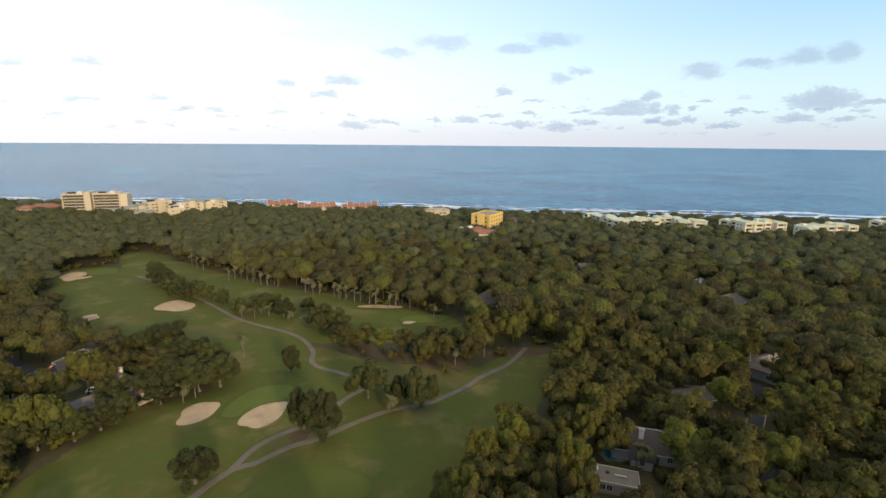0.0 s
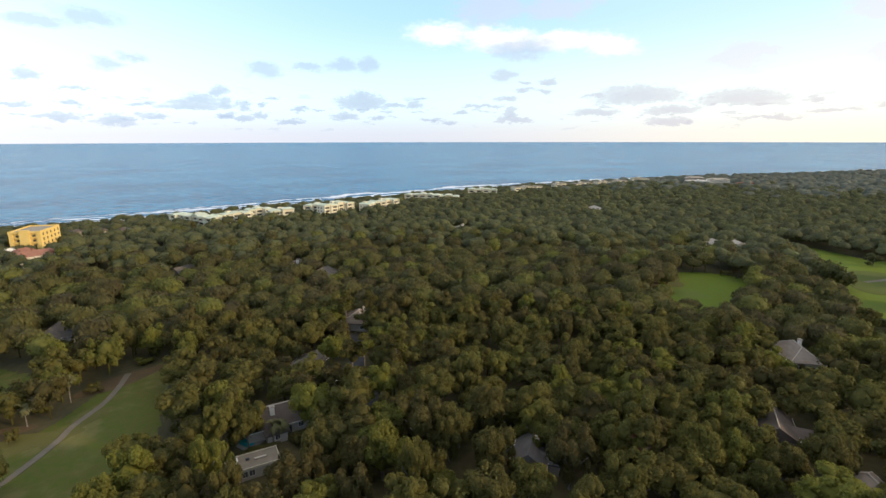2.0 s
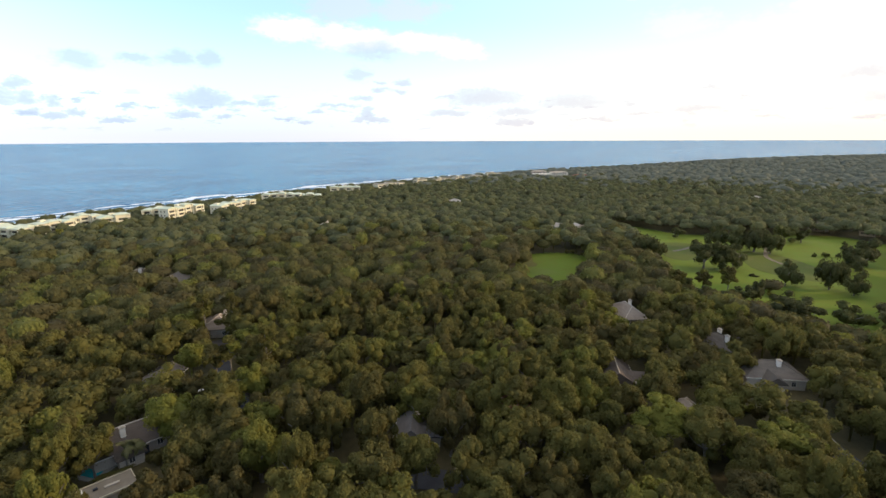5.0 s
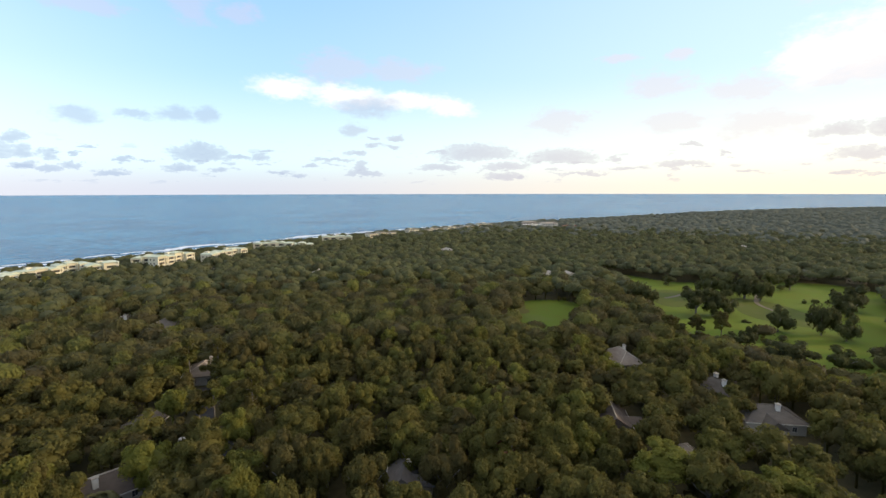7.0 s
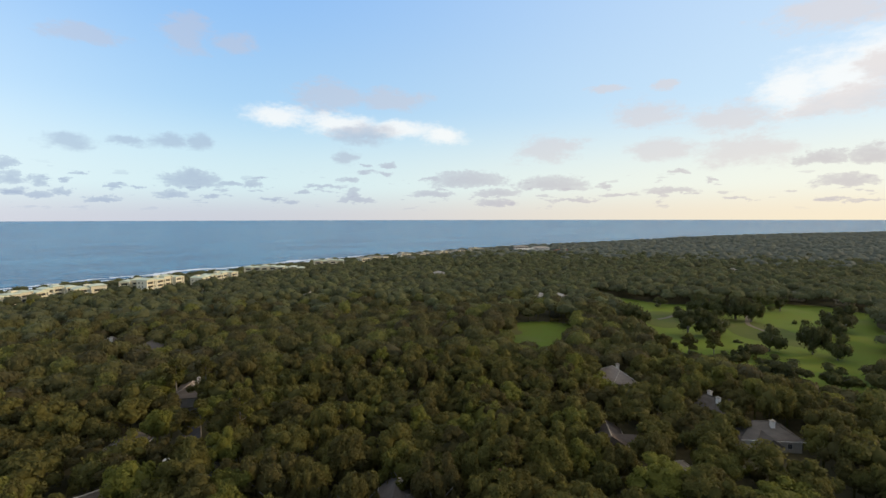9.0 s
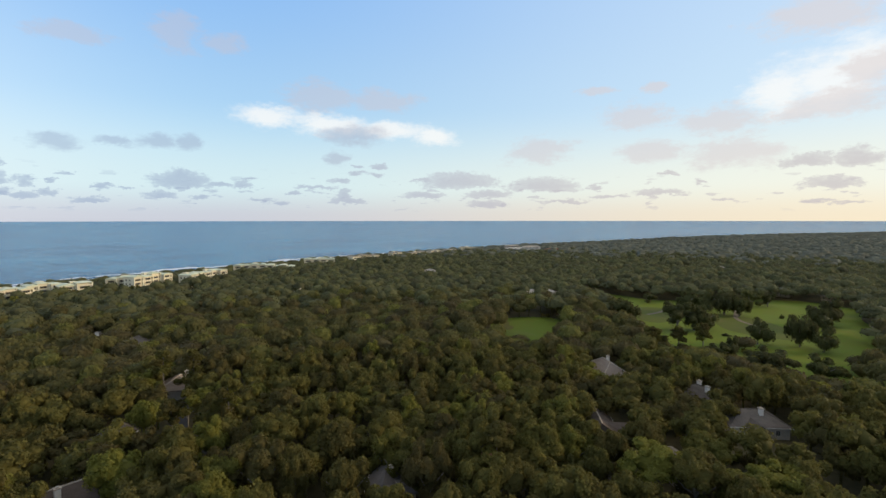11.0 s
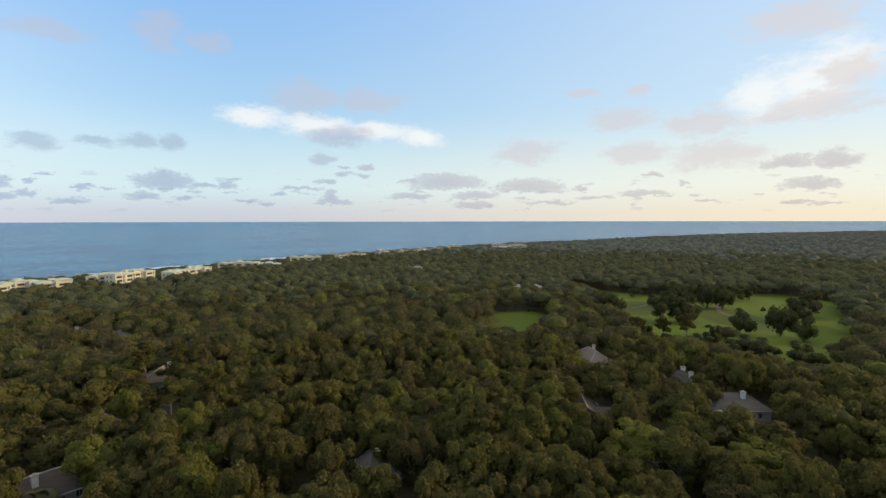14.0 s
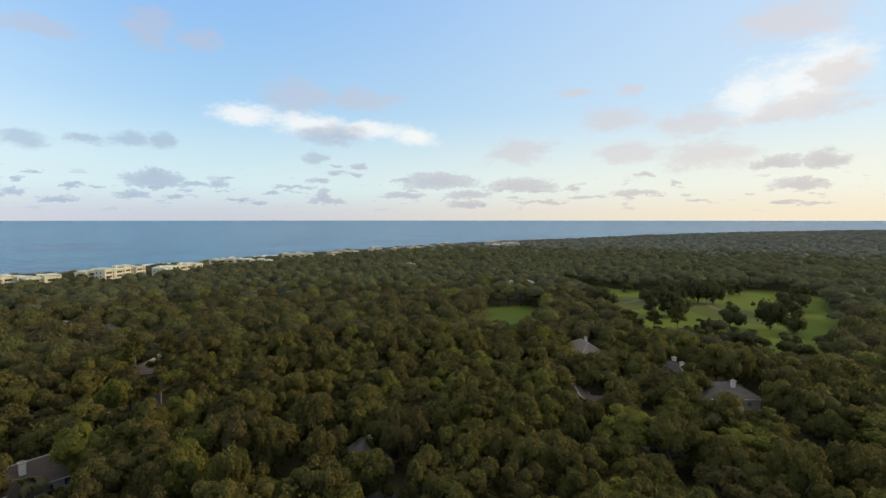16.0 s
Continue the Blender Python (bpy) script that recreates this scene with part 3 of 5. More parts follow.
# ---- sea, ground, beach ----
radii = np.concatenate([np.linspace(0, 2600, 27)[1:], np.linspace(2600, 4960, 60)[1:]])
turns = np.linspace(0, math.tau, 181)[:-1]
rr, tt = np.meshgrid(radii, turns, indexing="ij")
zz = -1.5 + 46.0 * np.clip((rr - 2600) / 2360, 0, 1) ** 2
verts = np.column_stack([(rr * np.sin(tt)).ravel(), (rr * np.cos(tt)).ravel(), zz.ravel()])
i, j = np.meshgrid(np.arange(len(radii) - 1), np.arange(180), indexing="ij")
quads = np.stack([i * 180 + j, i * 180 + (j + 1) % 180, (i + 1) * 180 + (j + 1) % 180, (i + 1) * 180 + j], -1).reshape(-1, 4)[:, ::-1]
sea = new("water", arrays_mesh("water", verts, [quads], M_SEA, smooth=True))
tagged(sea, "blue open sea with small wind waves", "sea", kind="structure")

gx = np.concatenate([np.linspace(-3000, -600, 13), np.linspace(-560, 1100, 120), np.linspace(1150, 3000, 38)])
fall = np.concatenate([[0, 6, 14, 26], np.linspace(45, 900, 70), np.linspace(950, 3600, 20)])
bx, bf = np.meshgrid(gx, fall, indexing="ij")
by = coast(bx) - bf
bz = np.interp(bf, [0, 14, 26, 45], [-1.7, -0.6, 0.0, 0.0])
i, j = np.meshgrid(np.arange(len(gx) - 1), np.arange(len(fall) - 1), indexing="ij")
n = len(fall)
quads = np.stack([i * n + j, i * n + j + 1, (i + 1) * n + j + 1, (i + 1) * n + j], -1).reshape(-1, 4)
ground = new("ground", arrays_mesh("ground", np.column_stack([bx.ravel(), by.ravel(), bz.ravel()]), [quads], M_SOIL))
tagged(ground, "dark leaf-littered forest floor under the trees", "ground", kind="structure")


def shore_strip(name, near, far, z0, z1, mat, jag=0.0, seed=0):
    xs = np.arange(-1500, 2600, 6.0)
    rng = np.random.default_rng(seed)
    wob = np.convolve(rng.normal(0, 1, len(xs) + 8), np.ones(9) / 3, "valid")[:len(xs)] * jag
    wob2 = np.convolve(rng.normal(0, 1, len(xs) + 8), np.ones(9) / 3, "valid")[:len(xs)] * jag
    c = coast(xs)
    v = np.concatenate([np.column_stack([xs, c - near + wob, np.full(len(xs), z0)]), np.column_stack([xs, c - far + wob2, np.full(len(xs), z1)])])
    k = np.arange(len(xs) - 1)
    return new(name, arrays_mesh(name, v, [np.stack([k, k + 1, k + 1 + len(xs), k + len(xs)], 1)[:, ::-1]], mat))


tagged(shore_strip("beach", 34, 0, 0.06, -1.45, M_BEACH), "pale sandy beach along the sea", "beach", kind="structure")
for k, (near, far) in enumerate(((4, -6), (-13, -17.5), (-29, -32), (-46, -48))):
    tagged(shore_strip("surf", near, far, -1.42, -1.40, M_FOAM, 3.0 + 1.5 * k, k + 3), "white breaking surf along the beach", "surf", kind="stuff")


def turf(name, chains, x0, y0, x1, y1, label, mat, grow=0.0):
    """The mown grass inside the chains: a fine grid, its rim drawn to the edge."""
    s = 2.0
    px, py = np.meshgrid(np.arange(x0, x1, s), np.arange(y0, y1, s), indexing="ij")
    f = capsule_field(px, py, chains) + waver(px, py) - grow
    keep = f < 0.6 * s
    g0, g1 = np.gradient(f, s)
    pull = np.where(f > -0.8 * s, f, 0)
    px, py = px - pull * g0, py - pull * g1
    n = px.shape[1]
    ids = np.arange(px.size).reshape(px.shape)
    ok = keep[:-1, :-1] & keep[1:, :-1] & keep[:-1, 1:] & keep[1:, 1:]
    q = np.stack([ids[:-1, :-1], ids[1:, :-1], ids[1:, 1:], ids[:-1, 1:]], -1)[ok]
    used, q = np.unique(q, return_inverse=True)
    v = np.column_stack([px.ravel(), py.ravel(), turf_height(px, py).ravel()])[used]
    ob = new(name, arrays_mesh(name, v, [q.reshape(-1, 4)], mat, smooth=True))
    return tagged(ob, label, "fairway", kind="structure")


turf("fairway", FAIRWAYS, -270, 0, 70, 350, "mown green golf fairway between the woods", M_ROUGH)
turf("fairway", FAIRWAYS_FAR, 200, -140, 500, 120, "bright green open golf course with lone trees", M_FAIRWAY_FAR, 6.0)


def blob(name, x, y, rx, ry, turn, mat, lift, wobble=0.12, seed=0, dish=0.0):
    """A soft-edged patch lying on the turf; dish: how deep it sinks in the middle."""
    rng = np.random.default_rng(seed)
    n, rings = 40, 7
    a = np.linspace(0, math.tau, n, endpoint=False)
    r = 1 + sum(wobble / (k + 1) * np.cos((k + 2) * a + rng.uniform(0, 6.28)) for k in range(3))
    verts, faces = [], []
    c, s = math.cos(radians(turn)), math.sin(radians(turn))
    for k in range(rings + 1):
        f = k / rings
        ex, ey = rx * r * np.cos(a) * f, ry * r * np.sin(a) * f
        wx, wy = x + ex * c - ey * s, y + ex * s + ey * c
        verts.append(np.column_stack([wx, wy, turf_height(wx, wy) + lift - dish * (1 - f ** 3)]))
    verts = np.concatenate(verts)
    k = np.arange(n)
    for q in range(rings):
        faces.append(np.stack([k + q * n, k + (q + 1) * n, (k + 1) % n + (q + 1) * n, (k + 1) % n + q * n], 1))
    return new(name, arrays_mesh(name, verts, faces, mat, smooth=True))

# ---- golf course details ----
BUNKERS = [(-72.5, 121.5, 6.6, 4.2, 60), (-54.0, 121.3, 8.2, 4.2, 60), (-129.5, 207.0, 8.2, 7.6, 20), (-37.5, 213.5, 8.8, 3.0, 5), (-214, 252.5, 8.5, 6.8, 120), (-205.5, 249, 3.6, 2.4, 30), (-157, 190, 4.5, 3.5, 40), (-22, 193, 3, 1.6, 10)]
for k, (x, y, rx, ry, turn) in enumerate(BUNKERS):
    b = holder("bunker", Matrix.Identity(4), "pale raked sand bunker with a low grass lip", "bunker", "bunkers of the golf course")
    lip = blob("lip", x, y, rx + 1.0, ry + 1.0, turn, M_ROUGH, 0.10, 0.16, k, 0.0)
    sand = blob("sand", x, y, rx, ry, turn, M_BUNKER, 0.16, 0.16, k, 0.0)
    for o in (lip, sand):
        o.parent = b
for k, (x, y, rx, ry, turn) in enumerate([(-58.6, 129.3, 10.5, 6.0, 62), (-15.4, 198.3, 10, 5, 10), (-206.4, 262.7, 11, 8, 0)]):
    collar = blob("collar", x, y, rx + 1.5, ry + 1.4, turn, M_COLLAR, 0.045, 0.10, k + 20)
    collar.parent = tagged(blob("putting_green", x, y, rx, ry, turn, M_GREEN, 0.10, 0.10, k + 20), "smooth pale putting green beside its bunkers", "putting green", "greens of the golf course")
for k, (x, y, rx, ry, turn) in enumerate([(-32.7, 92.4, 13, 8, 20), (313.5, -32.5, 30, 18, 20), (327.1, 18.9, 24, 14, 15)]):
    collar = blob("collar", x, y, rx + 0.7, ry + 0.6, turn, M_COLLAR, 0.035, 0.10, k + 30)
    collar.parent = tagged(blob("tee_ground", x, y, rx, ry, turn, M_TEE, 0.08, 0.10, k + 30), "closely mown patch of turf on the golf course", "turf", kind="structure")
for k, (x, y, rx, ry, turn) in enumerate([(-90.7, 120.2, 8, 4, 20), (-44.0, 111.6, 7, 3.5, 50), (-99.4, 178.7, 12, 6, 150), (-12.1, 147.8, 20, 6, -15), (6.9, 145.9, 8, 3, 40), (-86.0, 182.4, 9, 4, 150), (253.5, 91.8, 9, 5, 20)]):
    tagged(blob("dry_turf", x, y, rx, ry, turn, M_DRY, 0.04, 0.25, k + 40), "dry brownish patch of thin turf", "turf", kind="structure")
for k, (x, y, rx, ry, turn) in enumerate(((22, 168, 14, 4, 15), (-30, 165.5, 14, 3.6, -24), (-9, 156.5, 9, 3.2, -22), (-41.0, 111.6, 3.2, 2.0, 50))):
    tagged(blob("pine_straw", x, y, rx, ry, turn, M_NEEDLES, 0.07, 0.2, 60 + k), "reddish pine straw under the trees", "pine straw", kind="structure")
PATHS = [
    [(-62, 70), (-56.3, 89.1), (-52.1, 98.4), (-47.9, 100.8), (-41.6, 107.6), (-35.6, 111.4), (-25.2, 121.8), (-18.1, 126.5), (-8.7, 130.1), (2.1, 140.7), (6.7, 147.3), (15.7, 156.4), (24, 172)],
    [(-52.4, 97.8), (-51.4, 103.0), (-50.0, 107.6), (-46.8, 112.0), (-41.8, 116.8), (-37, 124), (-34, 131), (-29, 138)],
    [(-181, 257), (-143, 232), (-112, 208), (-92, 192), (-65, 178), (-54, 165), (-50, 153), (-39, 147), (-24, 139), (-8, 134)],
    [(352, 10), (333, 16), (322, 22)], [(372, -30), (334, -27), (316, -34)],
]
for p in PATHS:
    tagged(ribbon("cart_path", p, 1.75 if p[0][0] < 0 else 2.4, M_PATH, 0.12, 0.1), "narrow grey concrete cart path across the grass", "path", kind="structure")
ROADS = [
    [(134, -24), (121.9, -30.8), (117.3, -35.5), (112.8, -40.5), (106, -50)], [(95, 149), (92.8, 144.6), (87, 135.9), (77.7, 122.4), (73, 112), (69, 100)],
    [(64, 59), (69, 50), (73, 40), (76, 28)], [(-160, 152), (-146, 145), (-137, 139), (-130, 130), (-129, 118)], [(330, -94), (320, -103), (308, -112)],
    [(-137, 139), (-131, 141), (-125, 145)],
]
for k, p in enumerate(ROADS):
    tagged(ribbon("road", p, 6.5 if k != 1 else 5.0, M_ROAD, 0.02 + 0.012 * k, 0.05, flat_ground), "narrow dark asphalt lane between the trees", "road", kind="structure")
for p in ([(131, -29.3), (119.8, -34.0), (110.3, -43.5)],):
    tagged(ribbon("kerb", p, 0.35, M_KERB, 0.15, 0.15, flat_ground), "pale concrete kerb beside the lane", "kerb", kind="structure")
tagged(ribbon("driveway", [(78, 120.5), (72, 121.8), (66, 123), (62, 120)], 2.4, M_WHITE, 0.10, 0.05, flat_ground), "pale concrete driveway off the lane", "driveway", kind="structure")
tagged(ribbon("parking_lot", [(-134, 141), (-128, 141.5), (-122, 138)], 6, M_ROAD, 0.11, 0.05, flat_ground), "grey asphalt parking court beside the houses", "parking lot", kind="structure")
for k, (x, y, rx, ry) in enumerate(((-134, 145, 5, 3), (-122, 134, 6, 4), (-136, 131, 3.5, 5), (-107, 128, 5, 5))):
    tagged(blob("lawn", x, y, rx, ry, 20 * k, M_ROUGH, 0.02, 0.2, 80 + k), "small mown lawn between the houses", "lawn", kind="structure")

# ---- trees ----
rng = np.random.default_rng(7)


def ball(sub):
    bm = bmesh.new()
    bmesh.ops.create_icosphere(bm, subdivisions=sub, radius=1)
    v = np.array([p.co for p in bm.verts])
    f = np.array([[p.index for p in q.verts] for q in bm.faces])
    bm.free()
    return v, f


BALLS = {k: ball(k) for k in (1, 2, 3, 4)}


def leaf_sprays(rng, p, n, size):
    """Small three-cornered sprays of leaves at the points, turned roughly along the normals."""
    n = n / np.linalg.norm(n, axis=1)[:, None] + rng.normal(0, 0.5, n.shape)
    n /= np.linalg.norm(n, axis=1)[:, None]
    a = np.cross(n, rng.normal(size=n.shape))
    a /= np.linalg.norm(a, axis=1)[:, None]
    b = np.cross(n, a)
    s = rng.uniform(0.6, 1.4, (len(p), 1)) * size
    return np.stack([p + a * s + n * s * 0.2, p - a * s * 0.6 + b * s * 0.9, p - a * s * 0.6 - b * s * 0.9], 1).reshape(-1, 3)


def crown_shape(rng, sub, lumps, bumpy, leaves, leaf_size, low=-0.55, tall=0.62):
    """A lumpy crown of unit radius: a knobbly core with leaf sprays standing off it."""
    v, f = BALLS[sub]
    centres = rng.normal(size=(lumps, 3))
    centres[:, 2] = np.abs(centres[:, 2]) * 0.9 - 0.25
    centres /= np.linalg.norm(centres, axis=1)[:, None]
    reach = rng.uniform(0.82, 1.10, lumps)
    spread = rng.uniform(0.26, 0.42, lumps) * (14 / lumps) ** 0.3

    def push(d):
        ang = np.arccos(np.clip(d @ centres.T, -1, 1))
        knob = np.max(reach * (1 - bumpy * (1 - np.sqrt(np.clip(1 - (ang / (spread * 1.9)) ** 2, 0, 1)))), axis=1)
        return d * knob[:, None]
    keep = np.all(v[f][:, :, 2] > low - 0.25, axis=1)
    core = push(v) * (0.94 if leaves else 1.0)
    core[:, 2] = np.maximum(core[:, 2], low) * tall
    faces = [f[keep]]
    verts = [core]
    if leaves:
        d = rng.normal(size=(leaves, 3))
        d[:, 2] = np.where(rng.random(leaves) < 0.75, np.abs(d[:, 2]), d[:, 2])
        d /= np.linalg.norm(d, axis=1)[:, None]
        p = push(d) * rng.uniform(0.93, 1.05, (leaves, 1))
        p[:, 2] = np.maximum(p[:, 2], low) * tall
        start = len(core)
        verts.append(leaf_sprays(rng, p, d + (0, 0, 0.35), leaf_size))
        faces.append(np.arange(leaves * 3).reshape(-1, 3) + start)
    verts = np.concatenate(verts)
    used = np.unique(np.concatenate([q.ravel() for q in faces]))
    where = np.full(len(verts), -1)
    where[used] = np.arange(len(used))
    return verts[used], [where[q] for q in faces]


def fitted(verts):
    """Scales a crown to unit radius, from -0.5 to 1 in height."""
    r = np.percentile(np.hypot(verts[:, 0], verts[:, 1]), 96)
    z0, z1 = np.percentile(verts[:, 2], 0.5), verts[:, 2].max()
    return np.column_stack([verts[:, :2] / r, (verts[:, 2] - z0) / (z1 - z0) * 1.5 - 0.5])


def clumped_crown(rng, clumps, sub, leaves, leaf_size, rough):
    """A crown of overlapping leaf clumps round a core, with sprays of leaves on the outer side of each."""
    d = rng.normal(size=(clumps, 3))
    d[:, 2] = np.abs(d[:, 2]) * 1.1 - 0.45
    d /= np.linalg.norm(d, axis=1)[:, None]
    cen = d * rng.uniform(0.46, 0.84, (clumps, 1))
    rad = rng.uniform(0.20, 0.36, clumps) * (18 / (clumps + 6)) ** 0.35
    cen, rad = np.vstack([[0, 0, 0.05], cen]), np.append(0.58, rad)
    v, f = BALLS[sub]
    verts, tris, start = [], [], 0
    for c, r in zip(cen, rad):
        w = v * (1 + rng.uniform(-rough, rough, (len(v), 1)))
        verts.append(c + w * r * (0.9, 0.9, 0.84))
        tris.append(f + start)
        start += len(v)
    ps, ns = [], []
    while sum(len(p) for p in ps) < leaves:
        k = rng.integers(0, clumps + 1, leaves)
        n = rng.normal(size=(leaves, 3)) + cen[k] * 1.3 + (0, 0, 0.35)
        n /= np.linalg.norm(n, axis=1)[:, None]
        p = cen[k] + n * (rad[k] * rng.uniform(0.90, 1.20, leaves))[:, None]
        hidden = (np.linalg.norm(p[:, None] - cen[None], axis=2) < rad[None] * 0.88).any(1)
        ps.append(p[~hidden])
        ns.append(n[~hidden])
    p, n = np.concatenate(ps)[:leaves], np.concatenate(ns)[:leaves]
    verts.append(leaf_sprays(rng, p, n, leaf_size))
    return fitted(np.concatenate(verts)), [np.concatenate(tris + [np.arange(leaves * 3).reshape(-1, 3) + start])]


HOUSE_SPOTS = []       # (x, y, radius) kept free of tall trees
CORES = []             # the building plots among them, kept free of shrubs too
LANES = [(ROADS[0], 3.0), (ROADS[1], 2.7)] + [(p, 2.6) for p in ROADS[2:5]] + [([(78, 120.5), (66, 123)], 2.6), ([(-140, 143), (-128, 138), (-118, 132)], 6.5)]


def gap(x, y, r, ahead=0.0):
    """Keeps a disc free of trees, and a lane of that length from it towards the open side."""
    HOUSE_SPOTS.append((x, y, r))
    CORES.append((x, y, r))
    d = math.hypot(x, y)
    for k in range(1, 5):
        if ahead:
            HOUSE_SPOTS.append((x - x / d * ahead * k / 4, y - y / d * ahead * k / 4, r * (1 - 0.12 * k)))


# houses in the woods: x, y, turn, width, depth, wall height, rise, roof, colours, chimneys, kept open ahead
HOUSES = [
    (-97.6, 128.6, -28, 14, 8.5, 3.8, 3.4, "gable", "grey", "stucco", 2, 6, "grey-shingled house with two chimneys beside the fairway"),
    (-103.5, 118.5, 45, 13, 7, 2.8, 2.4, "gable", "slate", "stucco", 0, 10, "low dark-roofed house with white eaves by the woods"),
    (-122.5, 146.0, -20, 15, 11, 3.2, 3.4, "hip", "brown", "stucco", 0, 5, "broad brown-roofed house beside the parking court"),
    (45.6, 111.2, -14, 16, 9.5, 2.8, 3.2, "hip", "brown", "stucco", 1, 13, "brown-shingled house with a white chimney beside a pool"),
    (101.0, 155.4, 40, 13, 11, 3.2, 3.2, "hip", "tan", "stucco", 1, 6, "grey hip-roofed house with a white chimney"),
    (65.8, 134.5, 25, 12, 8, 2.3, 2.0, "gable", "grey", "stucco", 0, 0, "dark-roofed house deep among the trees"),
    (80.3, 56.0, 28, 8.5, 7, 2.9, 2.7, "gable", "slate", "stucco", 1, 8, "steep blue-grey gabled roof with a white vent"),
    (92.0, 17.0, 30, 8, 6, 3.0, 2.5, "gable", "grey", "white", 0, 3, "grey-roofed house with a white gable end"),
    (119.6, 0.4, 40, 11, 7, 3.4, 2.4, "hip", "tan", "stucco", 0, 13, "tan-roofed house half hidden by trees"),
    (132.2, 20.2, 20, 11, 8, 3.2, 2.9, "gable", "brown", "stucco", 0, 13, "plain brown shingled roof among the trees"),
    (156.2, -17.9, -68, 15.5, 10.5, 3.2, 3.0, "hip", "grey", "stucco", 1, 20, "large grey hip-roofed house with a tall chimney"),
    (169.3, -5.2, 50, 12, 9, 3.8, 3.2, "hip", "grey", "stucco", 2, 4, "grey-roofed house with two white chimneys"),
    (185.5, 26.0, 35, 15, 9, 3.6, 3.4, "hip", "tan", "stucco", 1, 17, "tan-roofed house near the golf course"),
    (109.7, -12.2, 6, 5.5, 4.5, 2.6, 2.2, "gable", "grey", "white", 0, 3, "small white-gabled outbuilding among the trees"),
    (100.5, 39.0, 20, 6.5, 5, 3.6, 2.4, "gable", "terracotta", "stucco", 0, 6, "small rust-roofed house deep among the trees"),
    (10.0, 218.0, 62, 12, 7, 3.2, 3.2, "gable", "grey", "white", 0, 20, "white-gabled house with a grey roof"),
    (-80.5, 255.5, 10, 13, 9, 3.4, 2.7, "hip", "terracotta", "stucco", 0, 0, "red-tiled house behind the palms"),
    (72.3, 277.2, 20, 12, 9, 3.7, 3.2, "gable", "grey", "stucco", 0, 12, "grey gabled house in the woods"),
    (123.8, 221.5, 30, 16, 10, 3.9, 3.2, "gable", "grey", "white", 0, 14, "pale-roofed house showing between tree crowns"),
    (121.1, 246.0, 15, 14, 10, 3.9, 3.2, "hip", "brown", "stucco", 1, 12, "brown-roofed house showing between tree crowns"),
    (151.2, 242.2, 40, 14, 10, 3.6, 3.1, "hip", "grey", "stucco", 0, 10, "grey roof showing between tree crowns"),
    (264.7, 256.0, 60, 11, 7, 6.2, 2.0, "hip", "stucco", "stucco", 2, 18, "tall cream mansion standing above the woods"),
    (246.8, 288.7, 30, 8, 6, 6.0, 2.2, "gable", "slate", "white", 0, 14, "white and slate house towards the sea"),
    (424.5, 231.6, 55, 18, 9, 8.0, 2.2, "hip", "stucco", "white", 0, 16, "long pale building in the woods"),
    (345.8, 102.1, 55, 15, 9, 6.0, 2.0, "hip", "stucco", "white", 0, 16, "pale-roofed house beside the golf course"),
    (353.5, 91.0, 40, 12, 8, 5.6, 2.0, "gable", "stucco", "white", 0, 18, "pale-roofed wing beside the golf course"),
    (452.0, -66.0, 60, 11, 7, 3.4, 3.1, "hip", "brown", "stucco", 0, 8, "brown-roofed house at the far edge of the golf course"),
    (446.0, -95.0, 60, 10, 7, 3.2, 3.1, "hip", "grey", "stucco", 0, 8, "grey-roofed house at the far edge of the golf course"),
    (328.6, -99.0, 60, 18, 9, 2.9, 1.4, "hip", "brown", "stucco", 0, 10, "low brown building beside a parking court"),
    (537.0, 182.0, 40, 9, 5, 6.0, 1.2, "hip", "stucco", "white", 0, 16, "far white-walled house in the woods"),
    (605.0, -31.0, 30, 9, 6, 7.5, 1.6, "hip", "stucco", "white", 0, 24, "far pale house in the woods"),
]
gap(33.4, 98.0, 8.0, 8)
gap(38.5, 93.0, 5.5, 4)
gap(116.0, -37.0, 4.5, 10)
gap(146.5, -17.2, 7.0, 6)
gap(112.5, 1.8, 5.5, 5)
gap(71.5, 121.5, 4.5, 18)
gap(67.5, 111, 2.2, 5)
gap(41, 104, 5.5)
for h in HOUSES:
    gap(h[0], h[1], max(h[3], h[4]) * 0.45 + 0.5, h[11] * (1.3 if math.hypot(h[0], h[1]) < 200 else 1.1))
# flats by the sea: x, y, turn, length, storeys
FLATS = [(124.5, 425, -71, 50, 4), (148, 414, 10, 34, 4), (178, 428, -4, 22, 4), (188.5, 405, -12, 20, 4), (229, 414, -43, 22, 4), (233.5, 389, 13, 36, 5), (267.5, 386, 16, 14, 4), (294.5, 397, 5, 32, 4),
         (362, 412, -50, 40, 4), (389, 398, -50, 24, 3), (451, 401, -50, 36, 4)]
FAR_FLATS = [(512, 381, -18, 42, 4), (583, 378, -20, 16, 4), (640, 376, -12, 34, 3), (682, 366, -12, 30, 3), (716, 356, -14, 24, 3), (752, 340, -40, 26, 4)]
for x, y, turn, length, storeys in FLATS + FAR_FLATS:
    for k in range(-2, 3):
        c, q = math.cos(radians(turn)), math.sin(radians(turn))
        gap(x + c * length * k / 4.4, y + q * length * k / 4.4, 8.0)
for x, y, r, ahead in ((19.4, 408.6, 17, 10), (17, 370, 13, 22), (12, 379.5, 8, 10), (-2, 384, 5, 14), (6.5, 388, 5, 8), (73, 425, 8, 18), (59, 437, 8, 18), (46, 441, 7, 18)):
    gap(x, y, r, ahead)
